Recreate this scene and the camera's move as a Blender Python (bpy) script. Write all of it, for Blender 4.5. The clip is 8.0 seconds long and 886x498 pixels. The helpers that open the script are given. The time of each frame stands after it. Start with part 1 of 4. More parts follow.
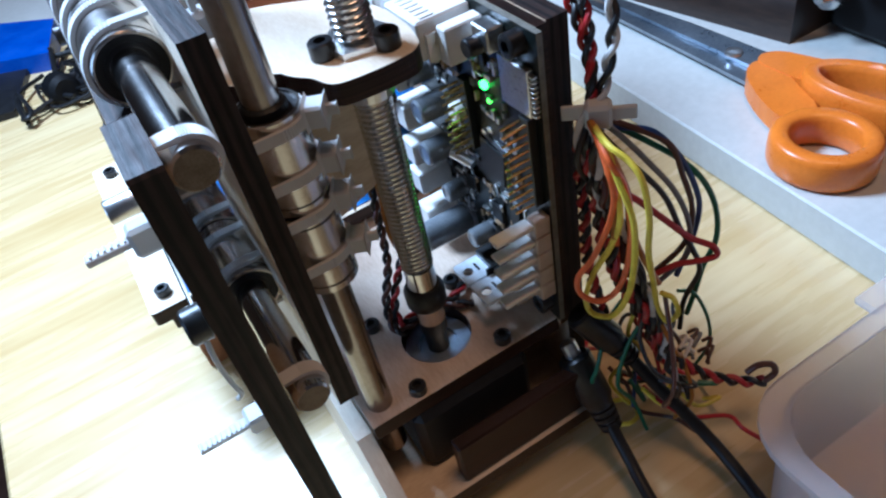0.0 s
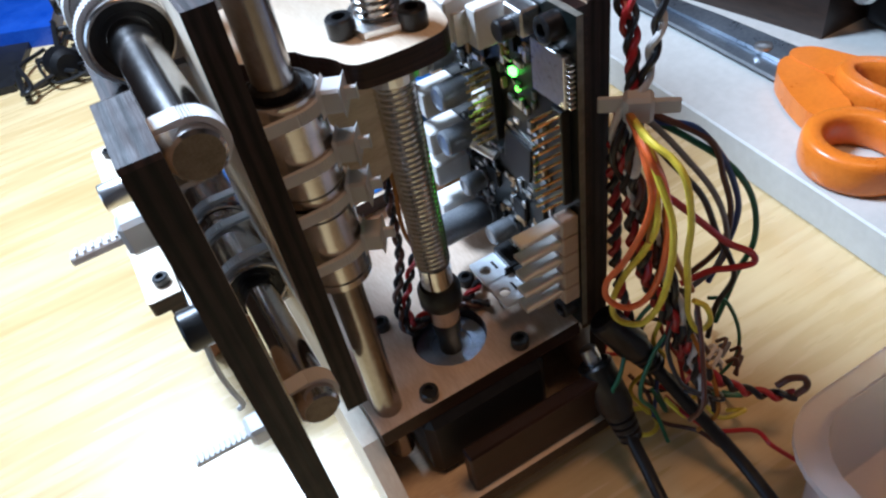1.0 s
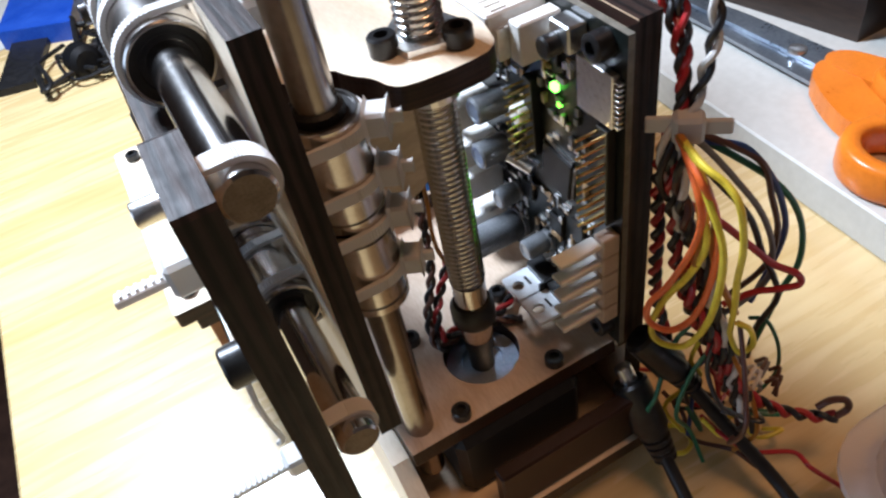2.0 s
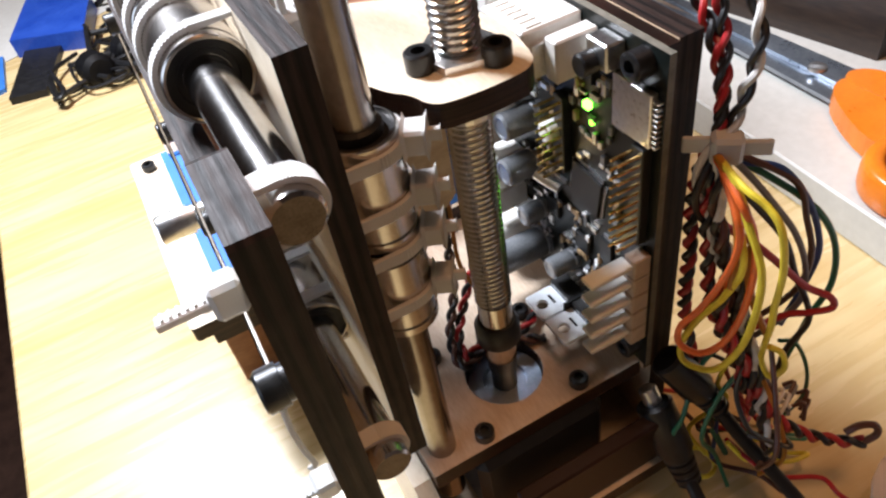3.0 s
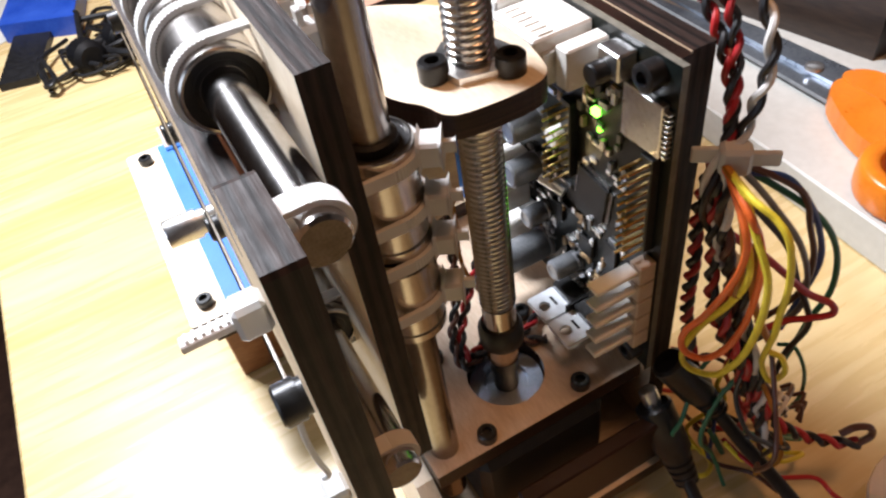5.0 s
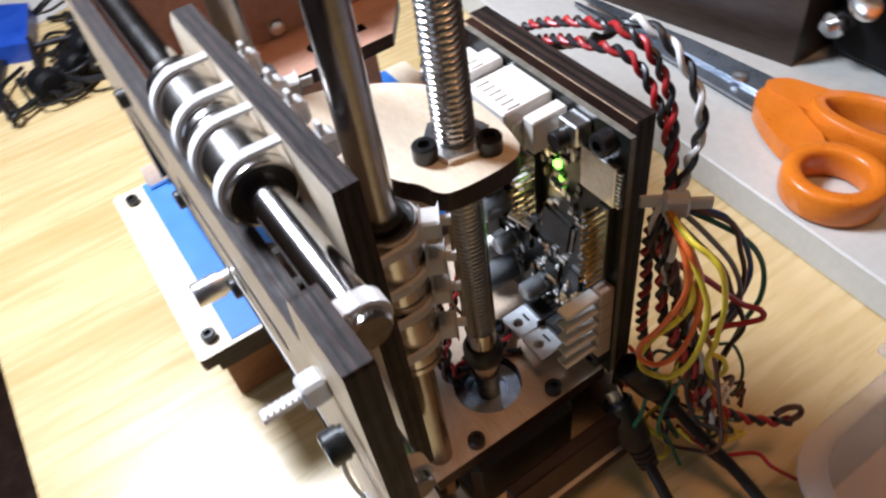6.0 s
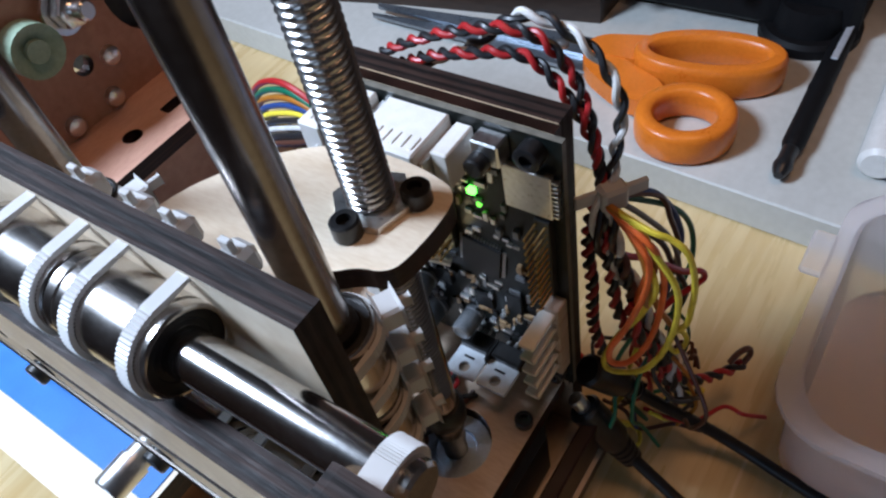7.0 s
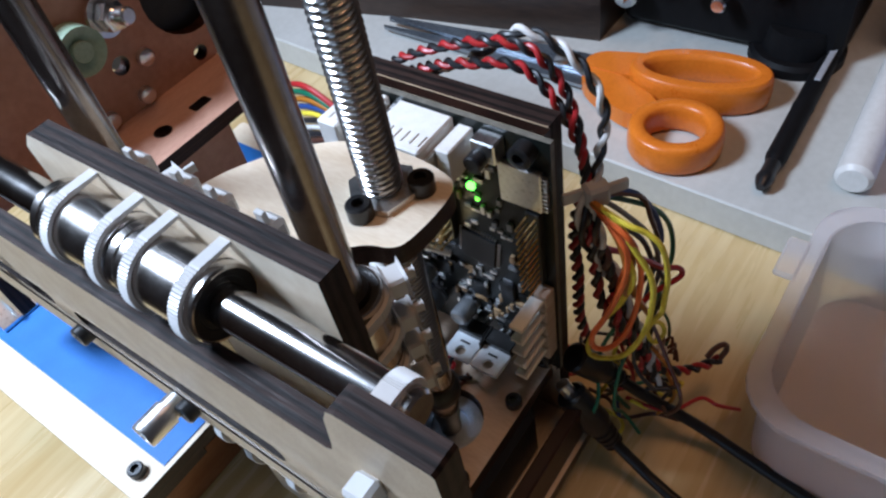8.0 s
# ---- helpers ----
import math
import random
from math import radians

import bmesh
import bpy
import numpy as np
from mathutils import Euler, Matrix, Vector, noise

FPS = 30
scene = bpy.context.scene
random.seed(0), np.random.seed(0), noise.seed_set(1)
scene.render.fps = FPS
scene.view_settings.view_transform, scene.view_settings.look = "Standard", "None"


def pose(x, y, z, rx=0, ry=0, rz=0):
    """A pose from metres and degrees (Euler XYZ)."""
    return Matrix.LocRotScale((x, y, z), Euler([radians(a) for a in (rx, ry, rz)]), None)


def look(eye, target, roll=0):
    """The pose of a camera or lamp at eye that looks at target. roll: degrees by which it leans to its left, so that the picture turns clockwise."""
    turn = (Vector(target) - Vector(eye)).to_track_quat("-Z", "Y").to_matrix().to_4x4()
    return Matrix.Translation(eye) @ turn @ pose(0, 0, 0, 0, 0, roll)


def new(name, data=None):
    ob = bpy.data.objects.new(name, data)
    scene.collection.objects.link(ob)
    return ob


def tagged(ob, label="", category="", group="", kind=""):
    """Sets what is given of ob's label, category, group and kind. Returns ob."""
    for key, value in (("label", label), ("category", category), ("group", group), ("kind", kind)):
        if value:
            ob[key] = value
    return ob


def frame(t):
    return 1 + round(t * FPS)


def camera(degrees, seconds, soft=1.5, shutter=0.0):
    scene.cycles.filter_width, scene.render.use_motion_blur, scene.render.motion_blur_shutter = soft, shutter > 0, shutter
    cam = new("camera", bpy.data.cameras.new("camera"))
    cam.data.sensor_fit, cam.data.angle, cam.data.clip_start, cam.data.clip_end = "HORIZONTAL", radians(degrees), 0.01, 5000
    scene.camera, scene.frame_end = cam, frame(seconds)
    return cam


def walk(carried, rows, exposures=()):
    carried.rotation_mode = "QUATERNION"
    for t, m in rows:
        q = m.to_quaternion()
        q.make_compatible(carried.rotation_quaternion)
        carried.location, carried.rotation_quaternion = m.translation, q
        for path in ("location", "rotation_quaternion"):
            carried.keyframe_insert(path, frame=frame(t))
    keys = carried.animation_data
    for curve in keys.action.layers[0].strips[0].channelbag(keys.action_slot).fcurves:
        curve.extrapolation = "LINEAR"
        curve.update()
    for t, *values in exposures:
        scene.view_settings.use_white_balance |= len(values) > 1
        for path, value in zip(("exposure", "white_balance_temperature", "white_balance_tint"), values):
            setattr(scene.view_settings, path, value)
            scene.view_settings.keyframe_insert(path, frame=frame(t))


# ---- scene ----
cam = camera(62.30, 8.0, soft=2.3, shutter=0.5)
PATH = [
    (0, (-0.05103, -0.14651, 0.23217), (0.03219, 0.05657, 0.02764), -13.07),
    (0.5, (-0.05090, -0.14282, 0.22787), (0.03141, 0.05989, 0.02261), -11.85),
    (1, (-0.04998, -0.13353, 0.22527), (0.03059, 0.06711, 0.01729), -11.61),
    (1.5, (-0.04765, -0.12883, 0.22648), (0.03225, 0.07085, 0.01733), -12.30),
    (1.7, (-0.04875, -0.12614, 0.22769), (0.02732, 0.07332, 0.01691), -12.55),
    (3, (-0.05495, -0.11688, 0.22785), (0.02128, 0.08645, 0.02085), -11.30),
    (3.5, (-0.05345, -0.11345, 0.22974), (0.02300, 0.09045, 0.02340), -11.55),
    (4, (-0.05250, -0.11365, 0.22637), (0.02447, 0.08964, 0.01961), -11.09),
    (4.5, (-0.05318, -0.11177, 0.22413), (0.02359, 0.08844, 0.01430), -10.35),
    (4.7, (-0.05472, -0.11049, 0.22622), (0.02182, 0.08939, 0.01601), -10.56),
    (5.8, (-0.06438, -0.12002, 0.25761), (0.02260, 0.06608, 0.03898), -7.83),
    (6, (-0.06602, -0.11510, 0.26359), (0.02584, 0.06696, 0.04357), -9.80),
    (6.5, (-0.06457, -0.09176, 0.25818), (0.05713, 0.06227, 0.03133), -12.58),
    (7, (-0.06558, -0.07912, 0.25477), (0.07590, 0.05887, 0.02907), -14.04),
    (7.5, (-0.07339, -0.08563, 0.26044), (0.06829, 0.05460, 0.03625), -12.76),
    (8, (-0.07926, -0.09110, 0.26595), (0.06508, 0.04941, 0.04364), -12.35),
]
walk(cam, [(t, look(eye, target, roll)) for t, eye, target, roll in PATH],
     exposures=[(0.0, -0.22, 4350, 3), (0.5, -0.2, 4600, 4), (1.5, -0.08, 5050, 6), (3.0, 0.08, 5950, 11), (4.5, 0.10, 6100, 12), (5.9, -0.25, 5750, 11), (6.5, -0.66, 5150, 8), (7.0, -0.82, 5050, 7), (8.0, -0.82, 5050, 7)])

# ---- light ----
world = bpy.data.worlds.new("world")
scene.world = world
world.use_nodes = True
world.node_tree.nodes["Background"].inputs[0].default_value = (0.70, 0.80, 1.0, 1)
world.node_tree.nodes["Background"].inputs[1].default_value = 0.6


def area_lamp(name, eye, target, size, power, colour):
    data = bpy.data.lights.new(name, "AREA")
    data.shape, data.size, data.energy, data.color = "DISK", size, power, colour
    ob = new(name, data)
    ob.matrix_world = look(eye, target)
    return ob


area_lamp("desk_lamp_light", (-0.142, 0.295, 0.50), (-0.02, 0.0, 0.05), 0.15, 7.4, (0.98, 0.98, 1.0))
area_lamp("ceiling_light", (0.25, -0.20, 1.66), (0.1, 0.0, 0.0), 0.5, 8.6, (1.0, 0.48, 0.20))
area_lamp("window_light", (-1.33, -0.1, 0.55), (0.0, 0.0, 0.15), 0.9, 3.2, (0.80, 0.90, 1.0))

# ---- materials ----


def nodes_of(name):
    m = bpy.data.materials.new(name)
    m.use_nodes = True
    return m, m.node_tree, m.node_tree.nodes["Principled BSDF"]


def surface(name, a, b, rough=0.5, metal=0.0, scale=200.0, stretch=(1, 1, 1), bump=0.0, fine=None, spec=0.5, rough_var=0.12, pits=0.0):
    """Two colours mixed by stretched noise at two scales, with rough variation and fine relief."""
    m, t, p = nodes_of(name)
    n, l = t.nodes, t.links
    co = n.new("ShaderNodeTexCoord")
    mp = n.new("ShaderNodeMapping")
    mp.inputs["Scale"].default_value = stretch
    l.new(co.outputs["Object"], mp.inputs[0])
    big, small = n.new("ShaderNodeTexNoise"), n.new("ShaderNodeTexNoise")
    big.inputs["Scale"].default_value, big.inputs["Detail"].default_value = scale, 4
    small.inputs["Scale"].default_value, small.inputs["Detail"].default_value = fine or scale * 9, 3
    l.new(mp.outputs[0], big.inputs[0])
    l.new(mp.outputs[0], small.inputs[0])
    mix = n.new("ShaderNodeMath")
    mix.operation = "MULTIPLY_ADD"
    mix.inputs[1].default_value = 0.45
    l.new(small.outputs[0], mix.inputs[0])
    half = n.new("ShaderNodeMath")
    half.operation = "MULTIPLY"
    half.inputs[1].default_value = 0.6
    l.new(big.outputs[0], half.inputs[0])
    l.new(half.outputs[0], mix.inputs[2])
    ramp = n.new("ShaderNodeValToRGB")
    ramp.color_ramp.elements[0].position, ramp.color_ramp.elements[1].position = 0.36, 0.68
    ramp.color_ramp.elements[0].color, ramp.color_ramp.elements[1].color = (*a, 1), (*b, 1)
    l.new(mix.outputs[0], ramp.inputs[0])
    l.new(ramp.outputs[0], p.inputs["Base Color"])
    rr = n.new("ShaderNodeMapRange")
    rr.inputs["To Min"].default_value, rr.inputs["To Max"].default_value = max(0.02, rough - rough_var), min(1.0, rough + rough_var)
    l.new(mix.outputs[0], rr.inputs[0])
    l.new(rr.outputs[0], p.inputs["Roughness"])
    p.inputs["Metallic"].default_value = metal
    p.inputs["Specular IOR Level"].default_value = spec
    if bump:
        bp = n.new("ShaderNodeBump")
        bp.inputs["Strength"].default_value, bp.inputs["Distance"].default_value = bump, 0.0004
        l.new(mix.outputs[0], bp.inputs["Height"])
        l.new(bp.outputs[0], p.inputs["Normal"])
        if pits:
            pit = n.new("ShaderNodeTexNoise")
            pit.inputs["Scale"].default_value, pit.inputs["Detail"].default_value = pits, 2
            l.new(co.outputs["Object"], pit.inputs[0])
            l.new(pit.outputs[0], bp.inputs["Height"])
    return m


def clear(name, colour, rough, trans, ior=1.45, sub=0.0):
    m, t, p = nodes_of(name)
    p.inputs["Base Color"].default_value = (*colour, 1)
    p.inputs["Roughness"].default_value = rough
    p.inputs["Transmission Weight"].default_value = trans
    p.inputs["IOR"].default_value = ior
    p.inputs["Subsurface Weight"].default_value = sub
    p.inputs["Subsurface Radius"].default_value = (0.002, 0.002, 0.002)
    return m


def glow(name, colour, power):
    m, t, p = nodes_of(name)
    p.inputs["Base Color"].default_value = (*colour, 1)
    p.inputs["Emission Color"].default_value = (*colour, 1)
    p.inputs["Emission Strength"].default_value = power
    return m


PINE = surface("pine", (0.52, 0.37, 0.15), (0.70, 0.56, 0.30), 0.27, scale=5, stretch=(0.6, 7, 1), bump=0.02, fine=34, spec=0.8)
BIRCH = surface("birch", (0.58, 0.43, 0.27), (0.74, 0.60, 0.42), 0.5, scale=40, stretch=(1, 5, 5), bump=0.15)
BIRCH_PALE = surface("birch_pale", (0.66, 0.54, 0.38), (0.80, 0.70, 0.54), 0.5, scale=40, stretch=(4, 1, 1), bump=0.12)
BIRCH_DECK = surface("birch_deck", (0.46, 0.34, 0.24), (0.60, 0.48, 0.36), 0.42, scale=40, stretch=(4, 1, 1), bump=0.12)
# plain birch, with the print head's warm shade put into its colour
BIRCH_WARM_SHADE = surface("birch_warm_shade", (0.36, 0.17, 0.10), (0.50, 0.27, 0.17), 0.5, scale=40, stretch=(1, 4, 1), bump=0.15)


def ply_edge(name, axis, lo, hi):
    """Laser-cut plywood edge: five plies across the sheet, burnt dark, with pale sanded fibres along them."""
    m, t, p = nodes_of(name)
    n, l = t.nodes, t.links
    co, sep = n.new("ShaderNodeTexCoord"), n.new("ShaderNodeSeparateXYZ")
    l.new(co.outputs["Object"], sep.inputs[0])
    across = n.new("ShaderNodeMapRange")
    across.inputs["From Min"].default_value, across.inputs["From Max"].default_value = lo * 0.001, hi * 0.001
    along = n.new("ShaderNodeMapping")
    along.inputs["Scale"].default_value = [1.4 if k == axis else 0.10 for k in range(3)]
    l.new(co.outputs["Object"], along.inputs[0])
    fibre, blot = n.new("ShaderNodeTexNoise"), n.new("ShaderNodeTexNoise")
    fibre.inputs["Scale"].default_value, fibre.inputs["Detail"].default_value = 700, 5
    blot.inputs["Scale"].default_value, blot.inputs["Detail"].default_value = 260, 4
    l.new(along.outputs[0], fibre.inputs[0])
    l.new(co.outputs["Object"], blot.inputs[0])
    l.new(sep.outputs[axis], across.inputs[0])
    wob = n.new("ShaderNodeMath")
    wob.operation = "MULTIPLY_ADD"
    wob.inputs[1].default_value = 0.10
    l.new(blot.outputs[0], wob.inputs[0])
    l.new(across.outputs[0], wob.inputs[2])
    ramp = n.new("ShaderNodeValToRGB")
    ramp.color_ramp.interpolation = "B_SPLINE"
    stops = [(0.05, 0.026), (0.22, 0.022), (0.27, 0.004), (0.37, 0.005), (0.43, 0.030), (0.62, 0.022), (0.67, 0.004), (0.77, 0.003), (0.84, 0.020), (0.98, 0.026)]
    e = ramp.color_ramp.elements
    while len(e) < len(stops):
        e.new(0.5)
    for k, (at, v) in enumerate(stops):
        e[k].position, e[k].color = at, (v, v * 0.56, v * 0.42, 1)
    l.new(wob.outputs[0], ramp.inputs[0])
    rough = n.new("ShaderNodeMapRange")
    rough.inputs["To Min"].default_value, rough.inputs["To Max"].default_value = 0.42, 0.75
    l.new(blot.outputs[0], rough.inputs[0])
    l.new(rough.outputs[0], p.inputs["Roughness"])
    dirt = n.new("ShaderNodeMapRange")
    dirt.inputs["From Min"].default_value, dirt.inputs["From Max"].default_value = 0.34, 0.68
    dirt.inputs["To Min"].default_value, dirt.inputs["To Max"].default_value = 0.45, 1.5
    l.new(fibre.outputs[0], dirt.inputs[0])
    mul = n.new("ShaderNodeMix")
    mul.data_type, mul.blend_type = "RGBA", "MULTIPLY"
    mul.inputs[0].default_value = 1.0
    l.new(ramp.outputs[0], mul.inputs[6])
    l.new(dirt.outputs[0], mul.inputs[7])
    l.new(mul.outputs[2], p.inputs["Base Color"])
    p.inputs["Specular IOR Level"].default_value = 0.25
    bp = n.new("ShaderNodeBump")
    bp.inputs["Strength"].default_value, bp.inputs["Distance"].default_value = 0.45, 0.0004
    l.new(fibre.outputs[0], bp.inputs["Height"])
    l.new(bp.outputs[0], p.inputs["Normal"])
    return m


CHAR = ply_edge("ply_edge_panel", 0, 37.5, 43.7)
CHAR_ARM = ply_edge("ply_edge_arm", 0, -55.4, -50.2)
CHAR_PLATE = ply_edge("ply_edge_carriage", 0, -39.2, -33.7)
CHAR_FLAT = surface("charred_edge_flat", (0.004, 0.0016, 0.0011), (0.046, 0.018, 0.0105), 0.38, scale=560, stretch=(0.02, 0.02, 1.2), bump=0.3, fine=1500, spec=0.28, pits=4200.0)
# dull upright rods, the dark brown reflection painted into their base colour
ROD = surface("dull_rod_dark_reflection", (0.25, 0.225, 0.205), (0.34, 0.31, 0.285), 0.24, 1.0, scale=90, rough_var=0.08)
STEEL = surface("ground_steel", (0.55, 0.53, 0.51), (0.68, 0.66, 0.64), 0.16, 1.0, scale=120, rough_var=0.05)
BEARING = surface("bearing_steel", (0.50, 0.47, 0.44), (0.64, 0.61, 0.58), 0.22, 1.0, scale=160, rough_var=0.06)
ZINC = surface("zinc_thread", (0.66, 0.64, 0.61), (0.80, 0.78, 0.75), 0.2, 1.0, scale=500)
# cut rod end, browned and darkened for the shade on its near face
CUT_SHADE = surface("cut_end_shaded", (0.10, 0.08, 0.065), (0.2, 0.165, 0.13), 0.45, 0.8, scale=300)
RUBBER = surface("black_rubber", (0.005, 0.005, 0.0055), (0.014, 0.014, 0.015), 0.45, scale=300, spec=0.35)
BLACK = surface("black_oxide", (0.006, 0.006, 0.0065), (0.018, 0.018, 0.019), 0.32, scale=600, bump=0.1)
NYLON = clear("nylon", (0.66, 0.65, 0.63), 0.36, 0.22, 1.5, 0.2)
WHITE_PLASTIC = surface("white_plastic", (0.70, 0.68, 0.63), (0.80, 0.78, 0.74), 0.4, scale=300)
PCB = surface("solder_mask", (0.003, 0.005, 0.0045), (0.012, 0.016, 0.015), 0.36, scale=700, spec=0.3)
PCB_EDGE = surface("pcb_edge", (0.10, 0.095, 0.075), (0.20, 0.19, 0.155), 0.5, scale=400)
CHIP = surface("chip", (0.008, 0.008, 0.0085), (0.017, 0.017, 0.017), 0.42, scale=900, spec=0.35)
GOLD = surface("gold_pin", (0.75, 0.50, 0.17), (0.90, 0.68, 0.30), 0.22, 1.0, scale=900)
SILVER = surface("tin", (0.70, 0.70, 0.69), (0.85, 0.85, 0.84), 0.3, 1.0, scale=700)
TAB = surface("tinned_tab", (0.66, 0.70, 0.74), (0.80, 0.84, 0.88), 0.42, 0.35, scale=500)
CAP = surface("capacitor_sleeve", (0.20, 0.21, 0.225), (0.32, 0.335, 0.35), 0.35, 0.5, scale=200)
TAPE = surface("painters_tape", (0.026, 0.14, 0.48), (0.05, 0.20, 0.60), 0.55, scale=60, bump=0.25, fine=2500)
BLUE = surface("blue_card", (0.012, 0.05, 0.34), (0.03, 0.09, 0.45), 0.35, scale=60)
ORANGE = surface("orange_handle", (0.64, 0.165, 0.008), (0.76, 0.22, 0.014), 0.3, scale=60)
BLADE = surface("blade_steel", (0.25, 0.28, 0.32), (0.40, 0.43, 0.47), 0.3, 1.0, scale=60)
PAINT = surface("white_painted_board", (0.50, 0.50, 0.46), (0.59, 0.59, 0.55), 0.5, scale=18, bump=0.1, fine=260)
TUB = clear("frosted_tub", (0.93, 0.90, 0.91), 0.30, 0.72, 1.12)
CARPET = surface("carpet", (0.05, 0.028, 0.02), (0.12, 0.07, 0.05), 0.95, scale=40, bump=0.6, fine=900)
WALL = surface("wall_paint", (0.22, 0.20, 0.18), (0.27, 0.25, 0.23), 0.8, scale=3)
DARK = surface("dark_case", (0.002, 0.002, 0.0025), (0.006, 0.006, 0.007), 0.6, scale=40, spec=0.2)
GREY = surface("grey_case", (0.30, 0.31, 0.33), (0.42, 0.43, 0.45), 0.45, scale=40)
LED = glow("led_green", (0.25, 1.0, 0.06), 8.0)
LED_SMALL = glow("led_green_small", (0.3, 1.0, 0.05), 4.0)
# bare metal, its blue tint standing in for a cool reflection
MOTOR = surface("motor_face", (0.30, 0.37, 0.47), (0.42, 0.50, 0.62), 0.35, 0.8, scale=150)


def insulation(name, c):
    return surface(name, tuple(v * 0.75 for v in c), c, 0.38, scale=300)


W = {
    "red": insulation("red_wire", (0.42, 0.018, 0.02)),
    "black": insulation("black_wire", (0.018, 0.018, 0.02)),
    "white": insulation("white_wire", (0.76, 0.74, 0.70)),
    "orange": insulation("orange_wire", (0.88, 0.17, 0.03)),
    "yellow": insulation("yellow_wire", (0.90, 0.74, 0.05)),
    "amber": insulation("amber_wire", (0.42, 0.16, 0.012)),
    "green": insulation("green_wire", (0.02, 0.16, 0.08)),
    "blue": insulation("blue_wire", (0.03, 0.07, 0.25)),
    "brown": insulation("brown_wire", (0.10, 0.04, 0.025)),
    "grey": insulation("grey_wire", (0.22, 0.22, 0.23)),
}

# ---- mesh helpers (all in millimetres) ----


def part(name, bm, material, parent=None, label="", smooth=False):
    for v in bm.verts:
        v.co *= 0.001
    bmesh.ops.recalc_face_normals(bm, faces=bm.faces[:])
    me = bpy.data.meshes.new(name)
    bm.to_mesh(me)
    bm.free()
    for m in material if isinstance(material, (list, tuple)) else [material]:
        me.materials.append(m)
    if smooth:
        for f in me.polygons:
            f.use_smooth = True
        me.set_sharp_from_angle(angle=radians(38))
    ob = new(name, me)
    if parent:
        ob.parent = parent
    if label:
        tagged(ob, label)
    return ob


def thing(name, label, category, group="", kind="", at=(0, 0, 0)):
    ob = new(name)
    ob.location = at
    ob.empty_display_size = 0.01
    return tagged(ob, label, category, group, kind)


def box(bm, x0, x1, y0, y1, z0, z1, bev=0.3, mat=0, m=None):
    made = bmesh.ops.create_cube(bm, size=1.0)["verts"]
    for v in made:
        v.co = Vector(((x0 + x1) / 2 + v.co.x * (x1 - x0), (y0 + y1) / 2 + v.co.y * (y1 - y0), (z0 + z1) / 2 + v.co.z * (z1 - z0)))
        if m:
            v.co = m @ v.co
    faces = list({f for v in made for f in v.link_faces})
    for f in faces:
        f.material_index = mat
    if bev:
        edges = list({e for v in made for e in v.link_edges})
        bmesh.ops.bevel(bm, geom=edges, offset=bev, segments=1, affect="EDGES", material=mat)
    return bm


def lathe(bm, base, axis, profile, n=24, mat=0, mats=None):
    """Rings of (distance along the axis, radius) round an axis from base; the ends are closed."""
    a = Vector(axis).normalized()
    u = a.orthogonal().normalized()
    w = a.cross(u)
    rings = []
    for d, r in profile:
        c = Vector(base) + a * d
        rings.append([bm.verts.new(c + (u * math.cos(k) + w * math.sin(k)) * max(r, 0.01)) for k in (2 * math.pi * i / n for i in range(n))])
    for j in range(len(rings) - 1):
        for i in range(n):
            f = bm.faces.new((rings[j][i], rings[j][(i + 1) % n], rings[j + 1][(i + 1) % n], rings[j + 1][i]))
            f.material_index = mats[j] if mats else mat
    for ring in (rings[0], rings[-1]):
        bm.faces.new(ring).material_index = mat
    return bm


def prism(bm, outline, z0, z1, m=None, holes=(), face=0, side=1):
    """A plate of the outline, with holes, between two heights; faces and edges take their own materials."""
    def ring(points, z):
        return [bm.verts.new((m @ Vector((x, y, z))) if m else Vector((x, y, z))) for x, y in points]
    for z in (z0, z1):
        edges = []
        for pts in (outline, *holes):
            vs = ring(pts, z)
            edges += [bm.edges.new((vs[i], vs[(i + 1) % len(vs)])) for i in range(len(vs))]
        made = bmesh.ops.triangle_fill(bm, use_beauty=True, edges=edges)["geom"]
        for f in made:
            if isinstance(f, bmesh.types.BMFace):
                f.material_index = face
    for pts in (outline, *holes):
        lo, hi = ring(pts, z0), ring(pts, z1)
        for i in range(len(pts)):
            j = (i + 1) % len(pts)
            bm.faces.new((lo[i], lo[j], hi[j], hi[i])).material_index = side
    bmesh.ops.remove_doubles(bm, verts=bm.verts[:], dist=0.001)
    return bm


def circle(x, y, r, n=28):
    return [(x + r * math.cos(2 * math.pi * i / n), y + r * math.sin(2 * math.pi * i / n)) for i in range(n)]


def rounded(x0, x1, y0, y1, r, n=5):
    pts = []
    for cx, cy, a in ((x1 - r, y0 + r, -90), (x1 - r, y1 - r, 0), (x0 + r, y1 - r, 90), (x0 + r, y0 + r, 180)):
        pts += [(cx + r * math.cos(radians(a + 90 * i / n)), cy + r * math.sin(radians(a + 90 * i / n))) for i in range(n + 1)]
    return pts


def spline(points, steps=8):
    p = [Vector(q) for q in points]
    p = [2 * p[0] - p[1], *p, 2 * p[-1] - p[-2]]
    out = []
    for i in range(1, len(p) - 2):
        for k in range(steps):
            t = k / steps
            out.append(0.5 * (2 * p[i] + (p[i + 1] - p[i - 1]) * t + (2 * p[i - 1] - 5 * p[i] + 4 * p[i + 1] - p[i + 2]) * t * t + (3 * p[i] - p[i - 1] - 3 * p[i + 1] + p[i + 2]) * t ** 3))
    return [*out, p[-2]]


